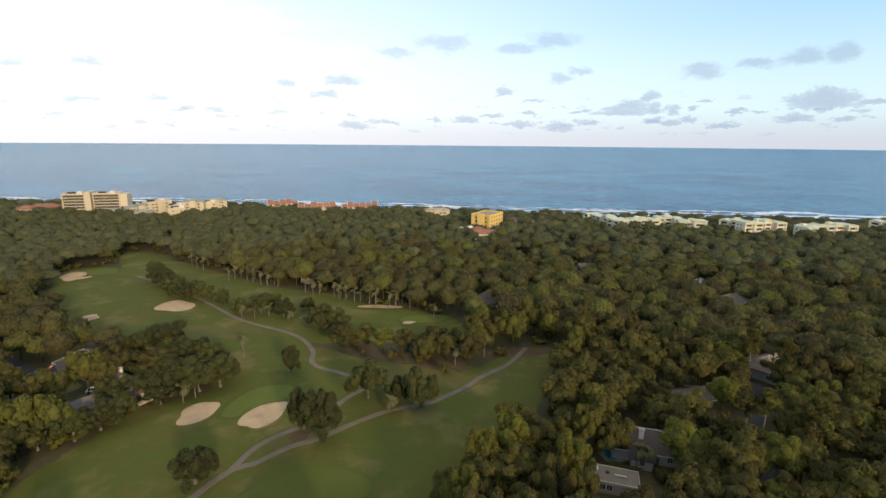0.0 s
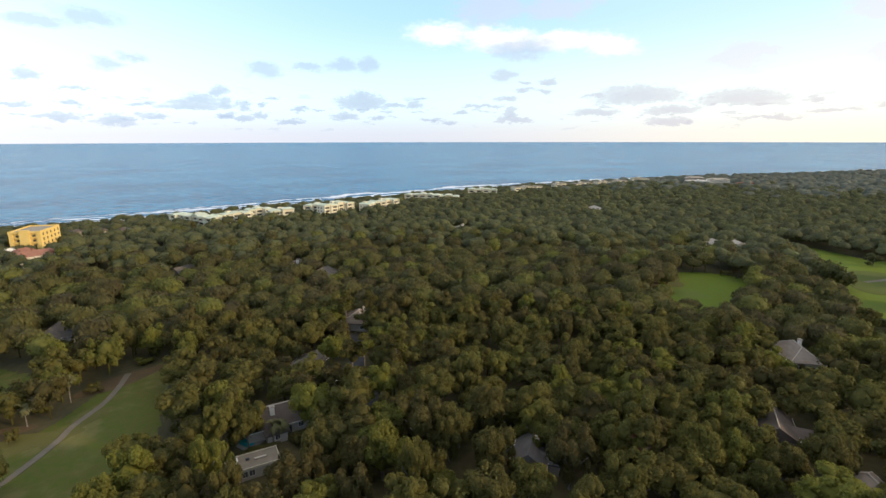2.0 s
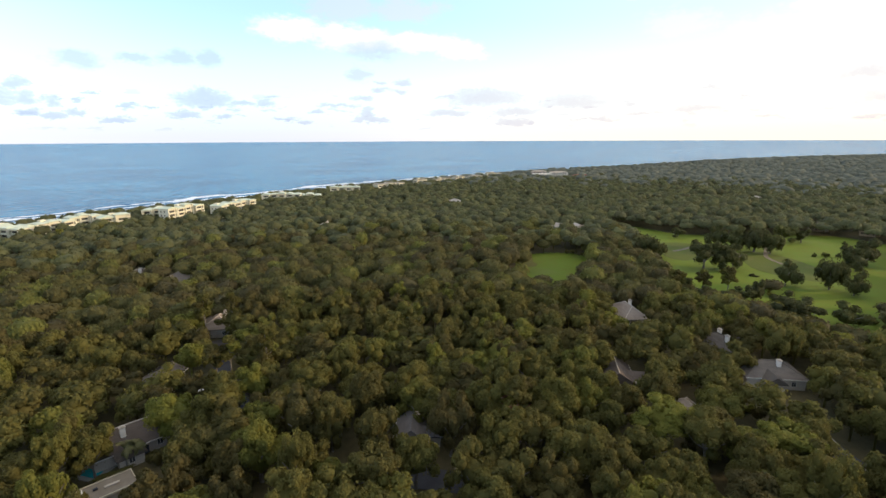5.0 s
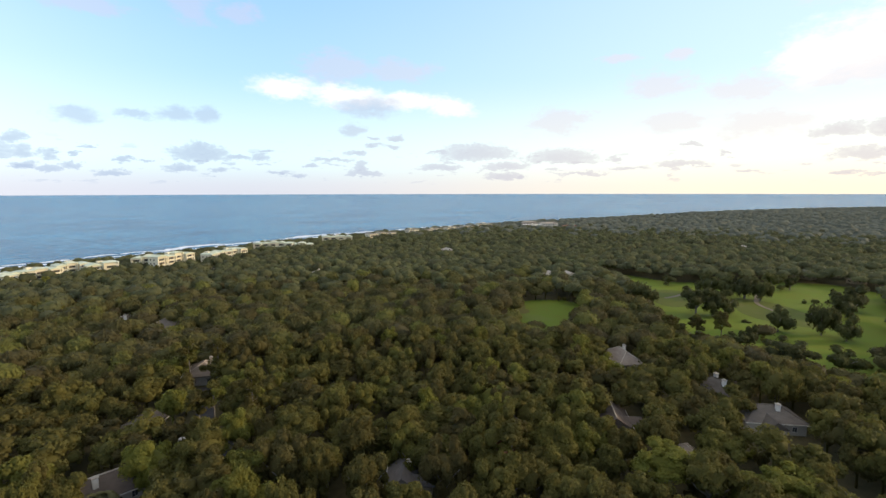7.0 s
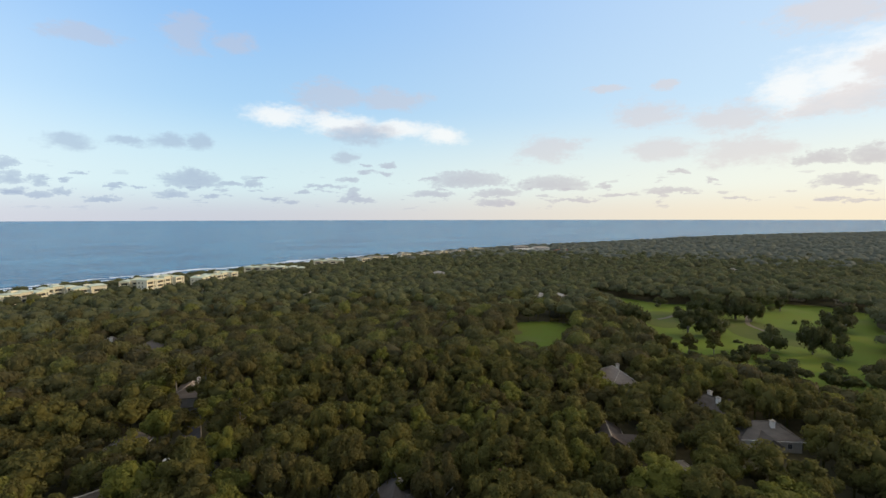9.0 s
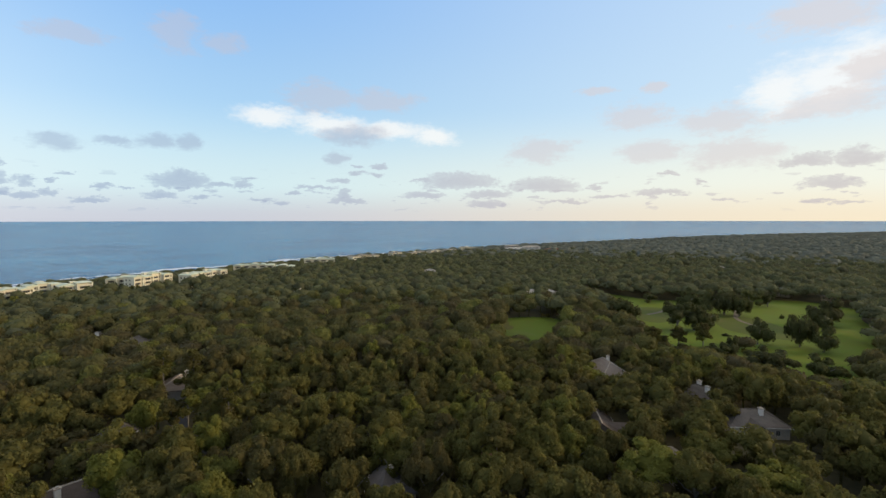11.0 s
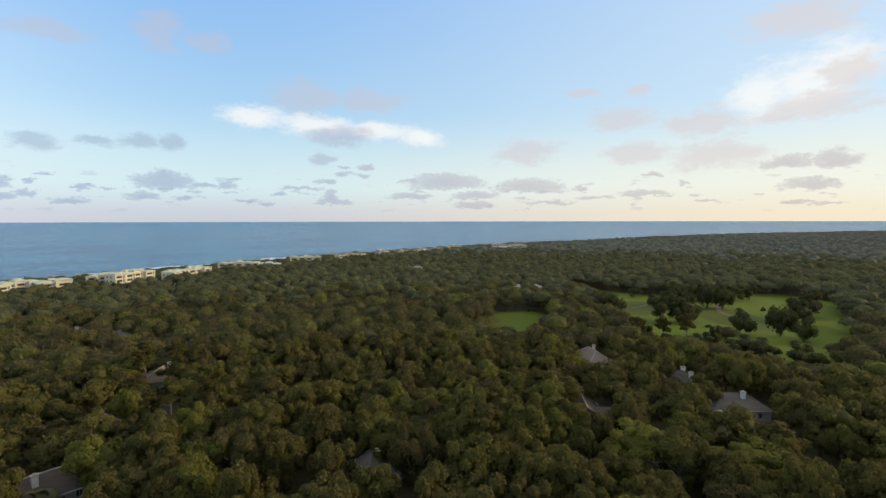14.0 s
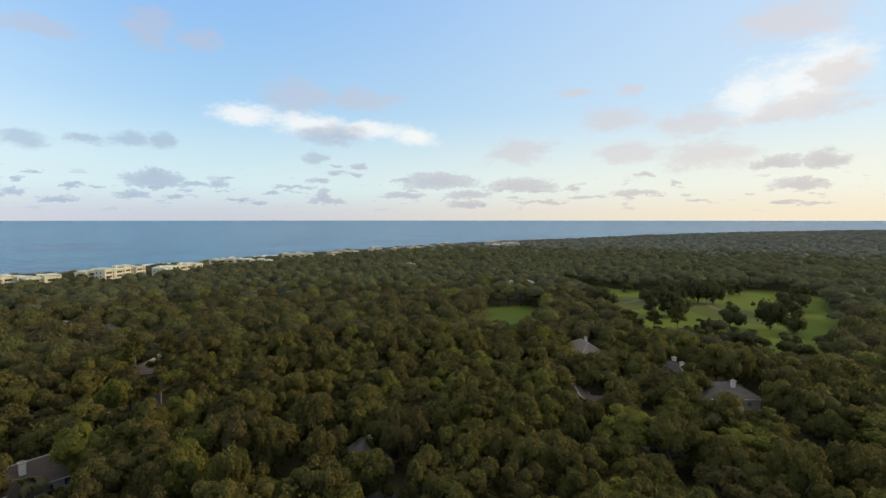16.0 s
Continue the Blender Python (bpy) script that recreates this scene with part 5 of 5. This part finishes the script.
def house(x, y, turn, w, d, wall_h, rise, kind, roof, wall, chimneys, ahead, label):
    h = holder("house", pose(x, y, 0, 0, 0, turn), label, "house", "houses in the woods")
    body = boxes((-w / 2, -d / 2, 0, w / 2, d / 2, wall_h))
    wing = w * 0.30
    box(body, -w * 0.1 - wing / 2, -d / 2 - 3.0, 0, -w * 0.1 + wing / 2, -d / 2 + 0.01, wall_h * 0.92)
    if kind == "gable":
        for sx in (-1, 1):
            tri = [body.verts.new((sx * (w / 2 - t), yy, zz)) for t in (0, 0.3) for yy, zz in ((-d / 2, wall_h), (d / 2, wall_h), (0, wall_h + rise * (d / 2) / (d / 2 + 0.6)))]
            body.faces.new(tri[:3]), body.faces.new(tri[3:])
    part("wall", body, WALLS[wall], h)
    top = part("roof", roof_shape(w, d, wall_h + 0.25, rise, kind), ROOFS[roof], h)
    side = part("roof", roof_shape(d * 0.5 + 3.0, wing, wall_h * 0.92 + 0.25, rise * 0.62, "gable"), ROOFS[roof], h)
    side.matrix_basis = pose(-w * 0.1, -d * 0.25 - 1.5, 0, 0, 0, 90)
    caps = bmesh.new()
    ex, ey, crest = w / 2 + 0.6, d / 2 + 0.6, (max(w / 2 - d / 2, (w / 2 + 0.6) * 0.12) if kind == "hip" else w / 2 + 0.55)
    tube(caps, [(-crest, 0, wall_h + 0.27 + rise), (crest, 0, wall_h + 0.27 + rise)], [0.17, 0.17], 5)
    if kind == "hip":
        for sx in (-1, 1):
            for sy in (-1, 1):
                tube(caps, [(sx * ex, sy * ey, wall_h + 0.25), (sx * crest, 0, wall_h + 0.25 + rise)], [0.15, 0.15], 5)
    part("ridge_cap", caps, M_STUCCO if roof in ("brown", "tan") else ROOFS[roof], top)
    part("gutter", boxes((-ex - 0.05, -ey - 0.12, wall_h - 0.02, ex + 0.05, -ey, wall_h + 0.2)), M_WHITE, h)
    part("gutter", boxes((-ex - 0.05, ey, wall_h - 0.02, ex + 0.05, ey + 0.12, wall_h + 0.2)), M_WHITE, h)
    for k in range(chimneys):
        cx, cy = ((0.12, -0.16) if roof != "brown" else (-0.10, -0.22), (-0.3, 0.12))[k]
        c = part("chimney", boxes((cx * w - 0.55, cy * d - 0.45, wall_h - 0.5, cx * w + 0.55, cy * d + 0.45, wall_h + rise + 1.0), bevel=0.03), M_WHITE, h, "white stucco chimney")
        part("cap", boxes((cx * w - 0.68, cy * d - 0.58, wall_h + rise + 0.95, cx * w + 0.68, cy * d + 0.58, wall_h + rise + 1.2), (cx * w - 0.3, cy * d - 0.25, wall_h + rise + 1.2, cx * w + 0.3, cy * d + 0.25, wall_h + rise + 1.45)), M_STUCCO, c)
    spots = [(sx * w * 0.3, -d / 2, 0) for sx in (1,)] + [(sx * w * 0.33, d / 2, 180) for sx in (-1, 0, 1)] + [(w / 2, yy * d * 0.25, 90) for yy in (-1, 1)] + [(-w / 2, yy * d * 0.25, -90) for yy in (-1, 1)] + [(-w * 0.1, -d / 2 - 3.0, 0)]
    for sx, sy, a in spots:
        for storey in range(1, max(1, int(wall_h // 3)) + 1):
            o = new("window", WINDOW[0])
            o.parent, o.matrix_basis = h, pose(sx, sy, storey * 3.0 - 2.0, 0, 0, a)
            q = new("pane", WINDOW[1])
            q.parent = o
    part("door", boxes((w * 0.12 - 0.5, -d / 2 - 0.06, 0, w * 0.12 + 0.5, -d / 2 + 0.02, 2.05)), M_DARKMETAL, h, "dark front door")
    return h


for row in HOUSES:
    house(*row)

# the flat-roofed house at the edge of the fairway
flat = holder("house", pose(33.4, 98.0, 0, 0, 0, -15), "low cream house with a flat gravel roof and parapet", "house", "houses in the woods")
part("wall", boxes((-5.4, -2.6, 0, 5.4, 2.6, 2.7)), M_STUCCO, flat)
part("roof", boxes((-5.5, -2.75, 2.7, 5.5, 2.75, 2.9)), M_GRAVEL, flat)
part("parapet", boxes((-5.6, -2.9, 2.6, 5.6, -2.75, 3.1), (-5.6, 2.75, 2.6, 5.6, 2.9, 3.1), (-5.6, -2.75, 2.6, -5.5, 2.75, 3.1), (5.5, -2.75, 2.6, 5.6, 2.75, 3.1)), M_CREAM, flat)
part("rooftop_unit", boxes((-4.8, -0.7, 2.9, -3.0, 0.8, 4.1), bevel=0.05), M_WHITE, flat, "boxy white rooftop unit")
part("vent", boxes((-1.4, 0.3, 2.9, -0.6, 0.8, 3.3), bevel=0.05), M_DARKMETAL, flat)
part("skylight", boxes((0.4, -0.3, 2.9, 3.0, 0.3, 3.25), bevel=0.08), M_STUCCO, flat)
part("door", boxes((4.1, -2.66, 0, 5.0, -2.55, 2.05)), M_DARKMETAL, flat, "dark door")
for sx in (-3.5, -2.0, -0.5):
    o = new("window", WINDOW[0])
    o.parent, o.matrix_basis = flat, pose(sx, -2.6, 0.8)
    q = new("pane", WINDOW[1])
    q.parent = o
pool = holder("swimming_pool", pose(36.5, 109.6, 0, 0, 0, 15), "small turquoise swimming pool with a pale deck", "swimming pool")
part("deck", boxes((-2.4, -3.2, 0.0, 3.2, 3.2, 0.12)), M_KERB, pool)
part("water", boxes((-1.3, -2.2, 0.05, 0.9, 2.2, 0.16)), M_POOL, pool)

# ---- buildings by the sea ----


def bay_window(w, h):
    mesh = bpy.data.meshes.new("window")
    boxes((-w / 2, -0.04, 0, w / 2, 0.08, h)).to_mesh(mesh)
    mesh.materials.append(M_GLASS)
    return mesh


def block(name, x, y, turn, w, d, storeys, bays, roof, wall, label, category="apartment building", rise=3.2, floor_h=3.1, roof_kind="hip", fill=0.6, glass_h=0.5, rail=0.75, pier=3.0, units=True):
    """A block of flats: body, balcony slabs with their railings, bays of dark windows, roof."""
    h = holder(name, pose(x, y, 0, 0, 0, turn), label, category, "buildings by the sea")
    top = storeys * floor_h + 0.6
    part("wall", boxes((-w / 2, -d / 2 + 1.2, 0, w / 2, d / 2, top)), wall, h)
    for sx in (-1, 1):
        part("pier", boxes((sx * (w / 2 - pier / 2) - pier / 2, -d / 2, 0, sx * (w / 2 - pier / 2) + pier / 2, -d / 2 + 1.19, top)), wall, h)
    if w > 30 or category == "apartment building":
        part("stair_tower", boxes((-2.6, -d / 2 - 0.8, 0, 2.6, -d / 2 + 1.19, top + 1.6)), wall, h)
    slab = None
    for k in range(storeys):
        m = Matrix.Translation((0, 0, k * floor_h + floor_h + 0.3))
        if slab is None:
            slab = part("balcony", boxes((-w / 2 + pier + 0.01, -d / 2, -0.3, w / 2 - pier - 0.01, -d / 2 + 1.19, 0), (-w / 2 + pier + 0.01, -d / 2, 0, w / 2 - pier - 0.01, -d / 2 + 0.12, rail)), wall, h, at=m)
        else:
            again(slab, m)
    glass = bay_window((w - 2 * pier) / bays * fill, floor_h * glass_h)
    end_glass = bay_window(1.4, 1.7)
    for k in range(storeys):
        for b in range(bays):
            o = new("window", glass)
            o.parent, o.matrix_basis = h, pose(-w / 2 + pier + (b + 0.5) * (w - 2 * pier) / bays, -d / 2 + 1.2, k * floor_h + 0.5)
        for b in range(max(2, int(d / 5))):
            for sx, a in ((w / 2, 90), (-w / 2, -90)):
                o = new("window", end_glass)
                o.parent, o.matrix_basis = h, pose(sx, -d / 2 + 1.2 + (b + 0.5) * (d - 1.2) / max(2, int(d / 5)), k * floor_h + 1.2, 0, 0, a)
    if roof is not None:
        part("roof", roof_shape(w, d, top + 0.25, rise, roof_kind, 0.35, 0.3), roof, h)
        if w > 30 or category == "apartment building":
            part("tower_roof", roof_shape(6.0, 5.2, top + 1.7, 1.5, "hip", 0.3), roof, h, at=pose(0, -d / 2 + 1.4, 0))
        part("dormer", roof_shape(d * 0.7, w * 0.16, top + 0.5, rise * 0.7, "gable", 0.2), roof, h, at=pose(w * 0.28, -d * 0.12, 0, 0, 0, 90))
        part("dormer", roof_shape(d * 0.7, w * 0.16, top + 0.5, rise * 0.7, "gable", 0.2), roof, h, at=pose(-w * 0.28, -d * 0.12, 0, 0, 0, 90))
    else:
        part("roof", boxes((-w / 2 + 0.3, -d / 2 + 1.5, top, w / 2 - 0.3, d / 2 - 0.3, top + 0.15)), M_FLATROOF, h)
        part("parapet", boxes((-w / 2 - 0.1, -d / 2 - 0.1, top - 0.2, w / 2 + 0.1, -d / 2 + 0.29, top + 0.9), (-w / 2 - 0.1, d / 2 - 0.29, top - 0.2, w / 2 + 0.1, d / 2 + 0.1, top + 0.9), (-w / 2 - 0.1, -d / 2 + 0.29, top - 0.2, -w / 2 + 0.29, d / 2 - 0.29, top + 0.9), (w / 2 - 0.29, -d / 2 + 0.29, top - 0.2, w / 2 + 0.1, d / 2 - 0.29, top + 0.9)), wall, h)
        if not units:
            return h
        part("rooftop_unit", boxes((w * 0.1, -1, top + 0.15, w * 0.1 + 4, 3, top + 2.4), bevel=0.1), M_WHITE, h)
        part("rooftop_unit", boxes((-w * 0.35, 0, top + 0.15, -w * 0.35 + 6, 4, top + 1.8), bevel=0.1), M_DARKMETAL, h)
    return h


def townhouses(x, y, turn, units, seed):
    """A stepped row: steep tiled lean-to roofs between sloping stucco party walls."""
    r = random.Random(seed)
    h = holder("townhouse_row", pose(x, y, 0, 0, 0, turn), "terracotta-roofed row of cream townhouses facing the sea", "townhouses", "buildings by the sea")
    glass = bay_window(2.2, 1.9)
    for k in range(units):
        x0 = (k - units / 2) * 6.2
        set_back, top = r.choice((0.0, 2.2, 4.0)), 7.2 + r.choice((0, 1.0, 2.0)) - abs(k - units / 2 + 0.5) * 0.25
        part("wall", boxes((x0 + 0.36, -5.5 + set_back, 0, x0 + 6.2, 5.5, top)), M_CREAM, h)
        for gx, up in ((x0, 0.35), (x0 + 6.2, 0.35)):
            bm = bmesh.new()
            side = [[bm.verts.new((gx + sx, yy, zz)) for yy, zz in ((-6.4 + set_back, 0), (6.0, 0), (6.0, top + 4.6 + up), (3.4, top + 4.6 + up), (-6.4 + set_back, top + up))] for sx in (-0.01, 0.34)]
            bm.faces.new(side[0][::-1]), bm.faces.new(side[1])
            for q in range(5):
                bm.faces.new((side[0][q], side[0][(q + 1) % 5], side[1][(q + 1) % 5], side[1][q]))
            if k == units - 1 or gx == x0:
                part("party_wall", bm, M_CREAM, h)
            else:
                bm.free()
        bm = bmesh.new()
        low, high = -6.2 + set_back, 3.3
        c = [bm.verts.new((x0 + 0.36 + u, yy, zz)) for u in (0, 5.82) for yy, zz in ((low, top + 0.02), (high, top + 4.4), (5.9, top + 2.6), (5.9, top + 0.02))]
        bm.faces.new(c[:4]), bm.faces.new(c[4:][::-1])
        for q in range(4):
            bm.faces.new((c[q], c[4 + q], c[4 + (q + 1) % 4], c[(q + 1) % 4]))
        part("roof", bm, M_TERRACOTTA, h)
        part("balcony", boxes((x0 + 0.9, -6.5 + set_back, 5.2, x0 + 5.6, -5.52 + set_back, 6.3)), M_CREAM, h)
        for z in (0.8, 3.4, 6.5):
            o = new("window", glass)
            o.parent, o.matrix_basis = h, pose(x0 + 3.2, -5.5 + set_back, z)
    return h


HOTEL = "long cream hotel slab with rows of balconies"
block("hotel", -373.4, 456.7, 20, 18.5, 13, 8, 15, None, M_CREAM, HOTEL, "hotel", floor_h=2.75, fill=0.92, glass_h=0.82, rail=0.4, pier=0.7)
block("hotel", -348.0, 466.0, 20, 22.5, 13, 8, 15, None, M_CREAM, HOTEL, "hotel", floor_h=2.75, fill=0.92, glass_h=0.82, rail=0.4, pier=0.7)
part("stair_tower", boxes((-2.3, -9.0, 0, 2.3, 5, 25.0), bevel=0.1), M_CREAM, holder("lift_tower", pose(-361.6, 461, 0, 0, 0, 20), "tall plain cream lift tower between the hotel wings", "tower"))
part("stair_tower", boxes((-3.2, -8.5, 0, 3.2, 7, 22.6), bevel=0.1), M_CREAM, holder("lift_tower", pose(-333.6, 471.2, 0, 0, 0, 20), "plain cream stair tower at the end of the hotel", "tower"))
RESORT = "stepped cream resort building with a grey-green roof"
for x, y, turn, w, d, s in ((-322.1, 439.1, 36, 14, 12, 3), (-305, 446, 60, 20, 11, 4), (-296, 461, 58, 22, 12, 5), (-291.0, 431.7, 30, 18, 12, 3), (-262.5, 437.7, 25, 15, 12, 4), (-275, 456, 40, 14, 12, 4), (-261.7, 464.1, 20, 19, 12, 5), (-256.4, 482.9, 30, 17, 12, 4), (-258, 500.5, 28, 20, 12, 4), (-310, 467, 40, 18, 11, 4)):
    block("apartment_building", x, y, turn, w, d, s, max(3, w // 4), M_SAGE if s == 3 or w in (19, 20) else None, M_CREAM, RESORT, rise=1.8)
for x, y, turn, w in ((-408, 460, 18, 26), (-392, 453, 24, 24), (-411, 444, 10, 18)):
    block("clubhouse", x, y, turn, w, 12, 2, 5, M_TERRACOTTA, M_CREAM, "low red-roofed building in front of the hotel", "clubhouse", 3.0, 4.4)
for k, (x, y, turn, units) in enumerate(((-192, 513, 25, 5), (-149, 493, 20, 6), (-107, 502, 14, 6))):
    townhouses(x, y, turn, units, 40 + k)
block("apartment_building", -24.8, 472.1, 5, 24, 14, 3, 5, M_STUCCO, M_CREAM, "tan-roofed cream building behind dunes", rise=2.0)
block("apartment_building", 21.0, 409.0, -28, 17, 26, 5, 3, None, M_YELLOW, "bright yellow flat-roofed beach building", fill=0.35, pier=2.0, units=False)
block("clubhouse", 17.0, 370.0, 8, 24, 10, 1, 5, M_TERRACOTTA, M_WHITE, "low red-roofed clubhouse with white walls", "clubhouse", 2.6, 6.0, fill=0.8, glass_h=0.3)
block("clubhouse", 12.0, 379.5, 30, 12, 8, 1, 3, M_TERRACOTTA, M_WHITE, "red-roofed wing of the clubhouse", "clubhouse", 2.6, 6.5)
for x, y in ((-2.0, 384.0), (6.5, 388.0)):
    block("clubhouse", x, y, 10, 6.5, 6, 1, 2, M_WHITE, M_WHITE, "small white-roofed pavilion in the trees", "clubhouse", 1.8, 6.6, glass_h=0.3)
for x, y, w in ((73.0, 425.0, 11), (59.0, 437.0, 10), (46.0, 441.0, 9)):
    block("beach_house", x, y, 6, w, 8, 2, 3, M_BROWNROOF, M_STUCCO, "weathered tan beach house behind the dunes", "house", 1.8)
CONDO = "cream beach apartments with balconies and a pale green roof"


def beach_flats(x, y, turn, length, storeys, seed, roof=M_MINT, wall=M_PALE, label=CONDO, floor_h=2.95):
    """Flats in a stepped row: each bay a body with balconies and glazing of its own, set forward or back under its own hipped roof."""
    r = random.Random(seed)
    h = holder("apartment_building", pose(x, y, 0, 0, 0, turn), label, "apartment building", "buildings by the sea")
    bays = max(2, round(length / 8.5))
    w = length / bays
    glass, side_glass = bay_window(w * 0.55, 1.5), bay_window(1.1, 1.3)
    slab = None
    for k in range(bays):
        x0 = -length / 2 + k * w
        front = (-6.0, -4.4)[(k + seed) % 2] - (1.2 if k in (0, bays - 1) else 0)
        top = storeys * floor_h + 0.5 + r.choice((0.0, 0.0, 0.6)) + (0.9 if k == bays // 2 else 0)
        part("wall", boxes((x0, front + 1.3, 0, x0 + w - 0.02, 4.5, top)), wall, h)
        for sx in (0, w - 0.92):
            part("pier", boxes((x0 + sx, front, 0, x0 + sx + 0.9, front + 1.29, top)), wall, h)
        for q in range(storeys):
            m = pose(x0 + w / 2, front, q * floor_h)
            if slab is None:
                slab = part("balcony", boxes((-w / 2 + 0.91, 0, floor_h - 0.1, w / 2 - 0.93, 1.29, floor_h + 0.15), (-w / 2 + 0.91, 0, floor_h + 0.15, w / 2 - 0.93, 0.1, floor_h + 0.75)), wall, h, at=m)
            else:
                again(slab, m)
            o = new("window", glass)
            o.parent, o.matrix_basis = h, pose(x0 + w / 2, front + 1.3, q * floor_h + 0.85)
            for sx, a in ((0, -90), (w - 0.02, 90)):
                if (k, sx) in ((0, 0), (bays - 1, w - 0.02)):
                    for yy in (-1.5, 2.0):
                        o = new("window", side_glass)
                        o.parent, o.matrix_basis = h, pose(x0 + sx, yy, q * floor_h + 1.2, 0, 0, a)
        depth = 4.5 - front
        top_roof = roof_shape(depth, w, top + 0.3, 0.9 + 0.4 * ((k + seed) % 2), "hip" if k % 3 else "gable", 0.3, 0.25)
        part("roof", top_roof, roof, h, at=pose(x0 + w / 2, front + depth / 2, 0, 0, 0, 90))
    part("lift_house", boxes((-2.0, 1.0, storeys * floor_h, 2.0, 4.5, storeys * floor_h + 2.9), bevel=0.1), wall, h)
    return h


for k, row in enumerate(FLATS):
    beach_flats(*row, k)
for k, row in enumerate(FAR_FLATS):
    beach_flats(*row, 30 + k, M_FLATROOF, M_PALE, "far cream beach apartments with a tan roof")
for x, y, turn, w, s, roof, wall in ((822.0, 284.0, -60, 26, 4, M_STUCCO, M_STUCCO), (812.3, 246.0, -60, 30, 4, M_STUCCO, M_WHITE), (804.6, 206.0, -60, 26, 3, M_TERRACOTTA, M_STUCCO), (798.0, 270.0, -60, 34, 3, M_WHITE, M_WHITE)):
    block("hotel", x, y, turn, w, 12, s, 8, roof, wall, "far pale hotel rising over the woods", "hotel", 1.8)

rt = random.Random(77)
for k in list(range(10)) + list(range(22, 34)):
    x, y = (-392 + 6.4 * k, 434 - 0.09 * k * 6.4 + rt.uniform(-7, 5)) if k < 10 else (100 + 11.5 * (k - 22), 392 - 1.6 * (k - 22) + rt.uniform(-5, 5))
    if k >= 22 and bool(blocked(np.array([x]), np.array([y]), 0.0)[0]):
        continue
    oak(x, y, rt.uniform(4.5, 6.5), rt.uniform(10.5, 13.0), 1500 + k, "tall dark oak screening the seaside buildings", "trees before the seaside buildings", 0.1, FAR_OAKS)

# ---- cars by the houses ----


def car(x, y, turn, paint, label):
    c = holder("car", pose(x, y, 0.06, 0, 0, turn), label, "car", "parked cars")
    bm = boxes((-2.2, -0.88, 0.32, 2.2, 0.88, 0.95), bevel=0.16)
    part("body", bm, paint, c)
    bm = bmesh.new()
    lo = [bm.verts.new(p) for p in ((-1.7, -0.8, 0.93), (1.2, -0.8, 0.93), (1.2, 0.8, 0.93), (-1.7, 0.8, 0.93))]
    hi = [bm.verts.new(p) for p in ((-1.2, -0.65, 1.46), (0.45, -0.65, 1.46), (0.45, 0.65, 1.46), (-1.2, 0.65, 1.46))]
    for k in range(4):
        bm.faces.new((lo[k], lo[(k + 1) % 4], hi[(k + 1) % 4], hi[k]))
    part("window_band", bm, M_GLASS, c)
    part("roof", boxes((-1.2, -0.66, 1.45, 0.46, 0.66, 1.5), bevel=0.02), paint, c)
    wheel = None
    for wx in (-1.35, 1.35):
        for wy in (-0.82, 0.82):
            bm = bmesh.new()
            bmesh.ops.create_cone(bm, cap_ends=True, segments=12, radius1=0.33, radius2=0.33, depth=0.2, matrix=pose(0, 0, 0, 90))
            w = part("wheel", bm, M_TYRE, c, at=pose(wx, wy, 0.33))
    return c


for k, (x, y, turn) in enumerate(((-127.5, 139.5, 60), (-110, 132, 20), (-131.5, 140.2, 62), (-134, 146.5, 35), (67.5, 111, 80))):
    car(x, y, turn, M_CARS[k % 4], ("silver", "white", "dark blue", "red")[k % 4] + " car parked on the asphalt")

bush = holder("shrub", pose(-128, 131.6, 0), "rounded shrub with dark red leaves beside the lane", "shrub")
v, f = clumped_crown(np.random.default_rng(5), 7, 2, 300, 0.09, 0.1)
leaves = new("foliage", arrays_mesh("foliage", v * (2.4, 2.2, 1.9) + (0, 0, 0.9), f, M_REDLEAF))
leaves.parent = bush
hedge = holder("hedge", pose(36.5, 103.2, 0, 0, 0, -14), "clipped dark green hedge behind the flat-roofed house", "hedge")
v, f = clumped_crown(np.random.default_rng(6), 10, 2, 500, 0.07, 0.1)
row = new("foliage", arrays_mesh("foliage", v * (7.5, 1.1, 1.5) + (0, 0, 0.7), f, M_LEAF))
row.parent = hedge
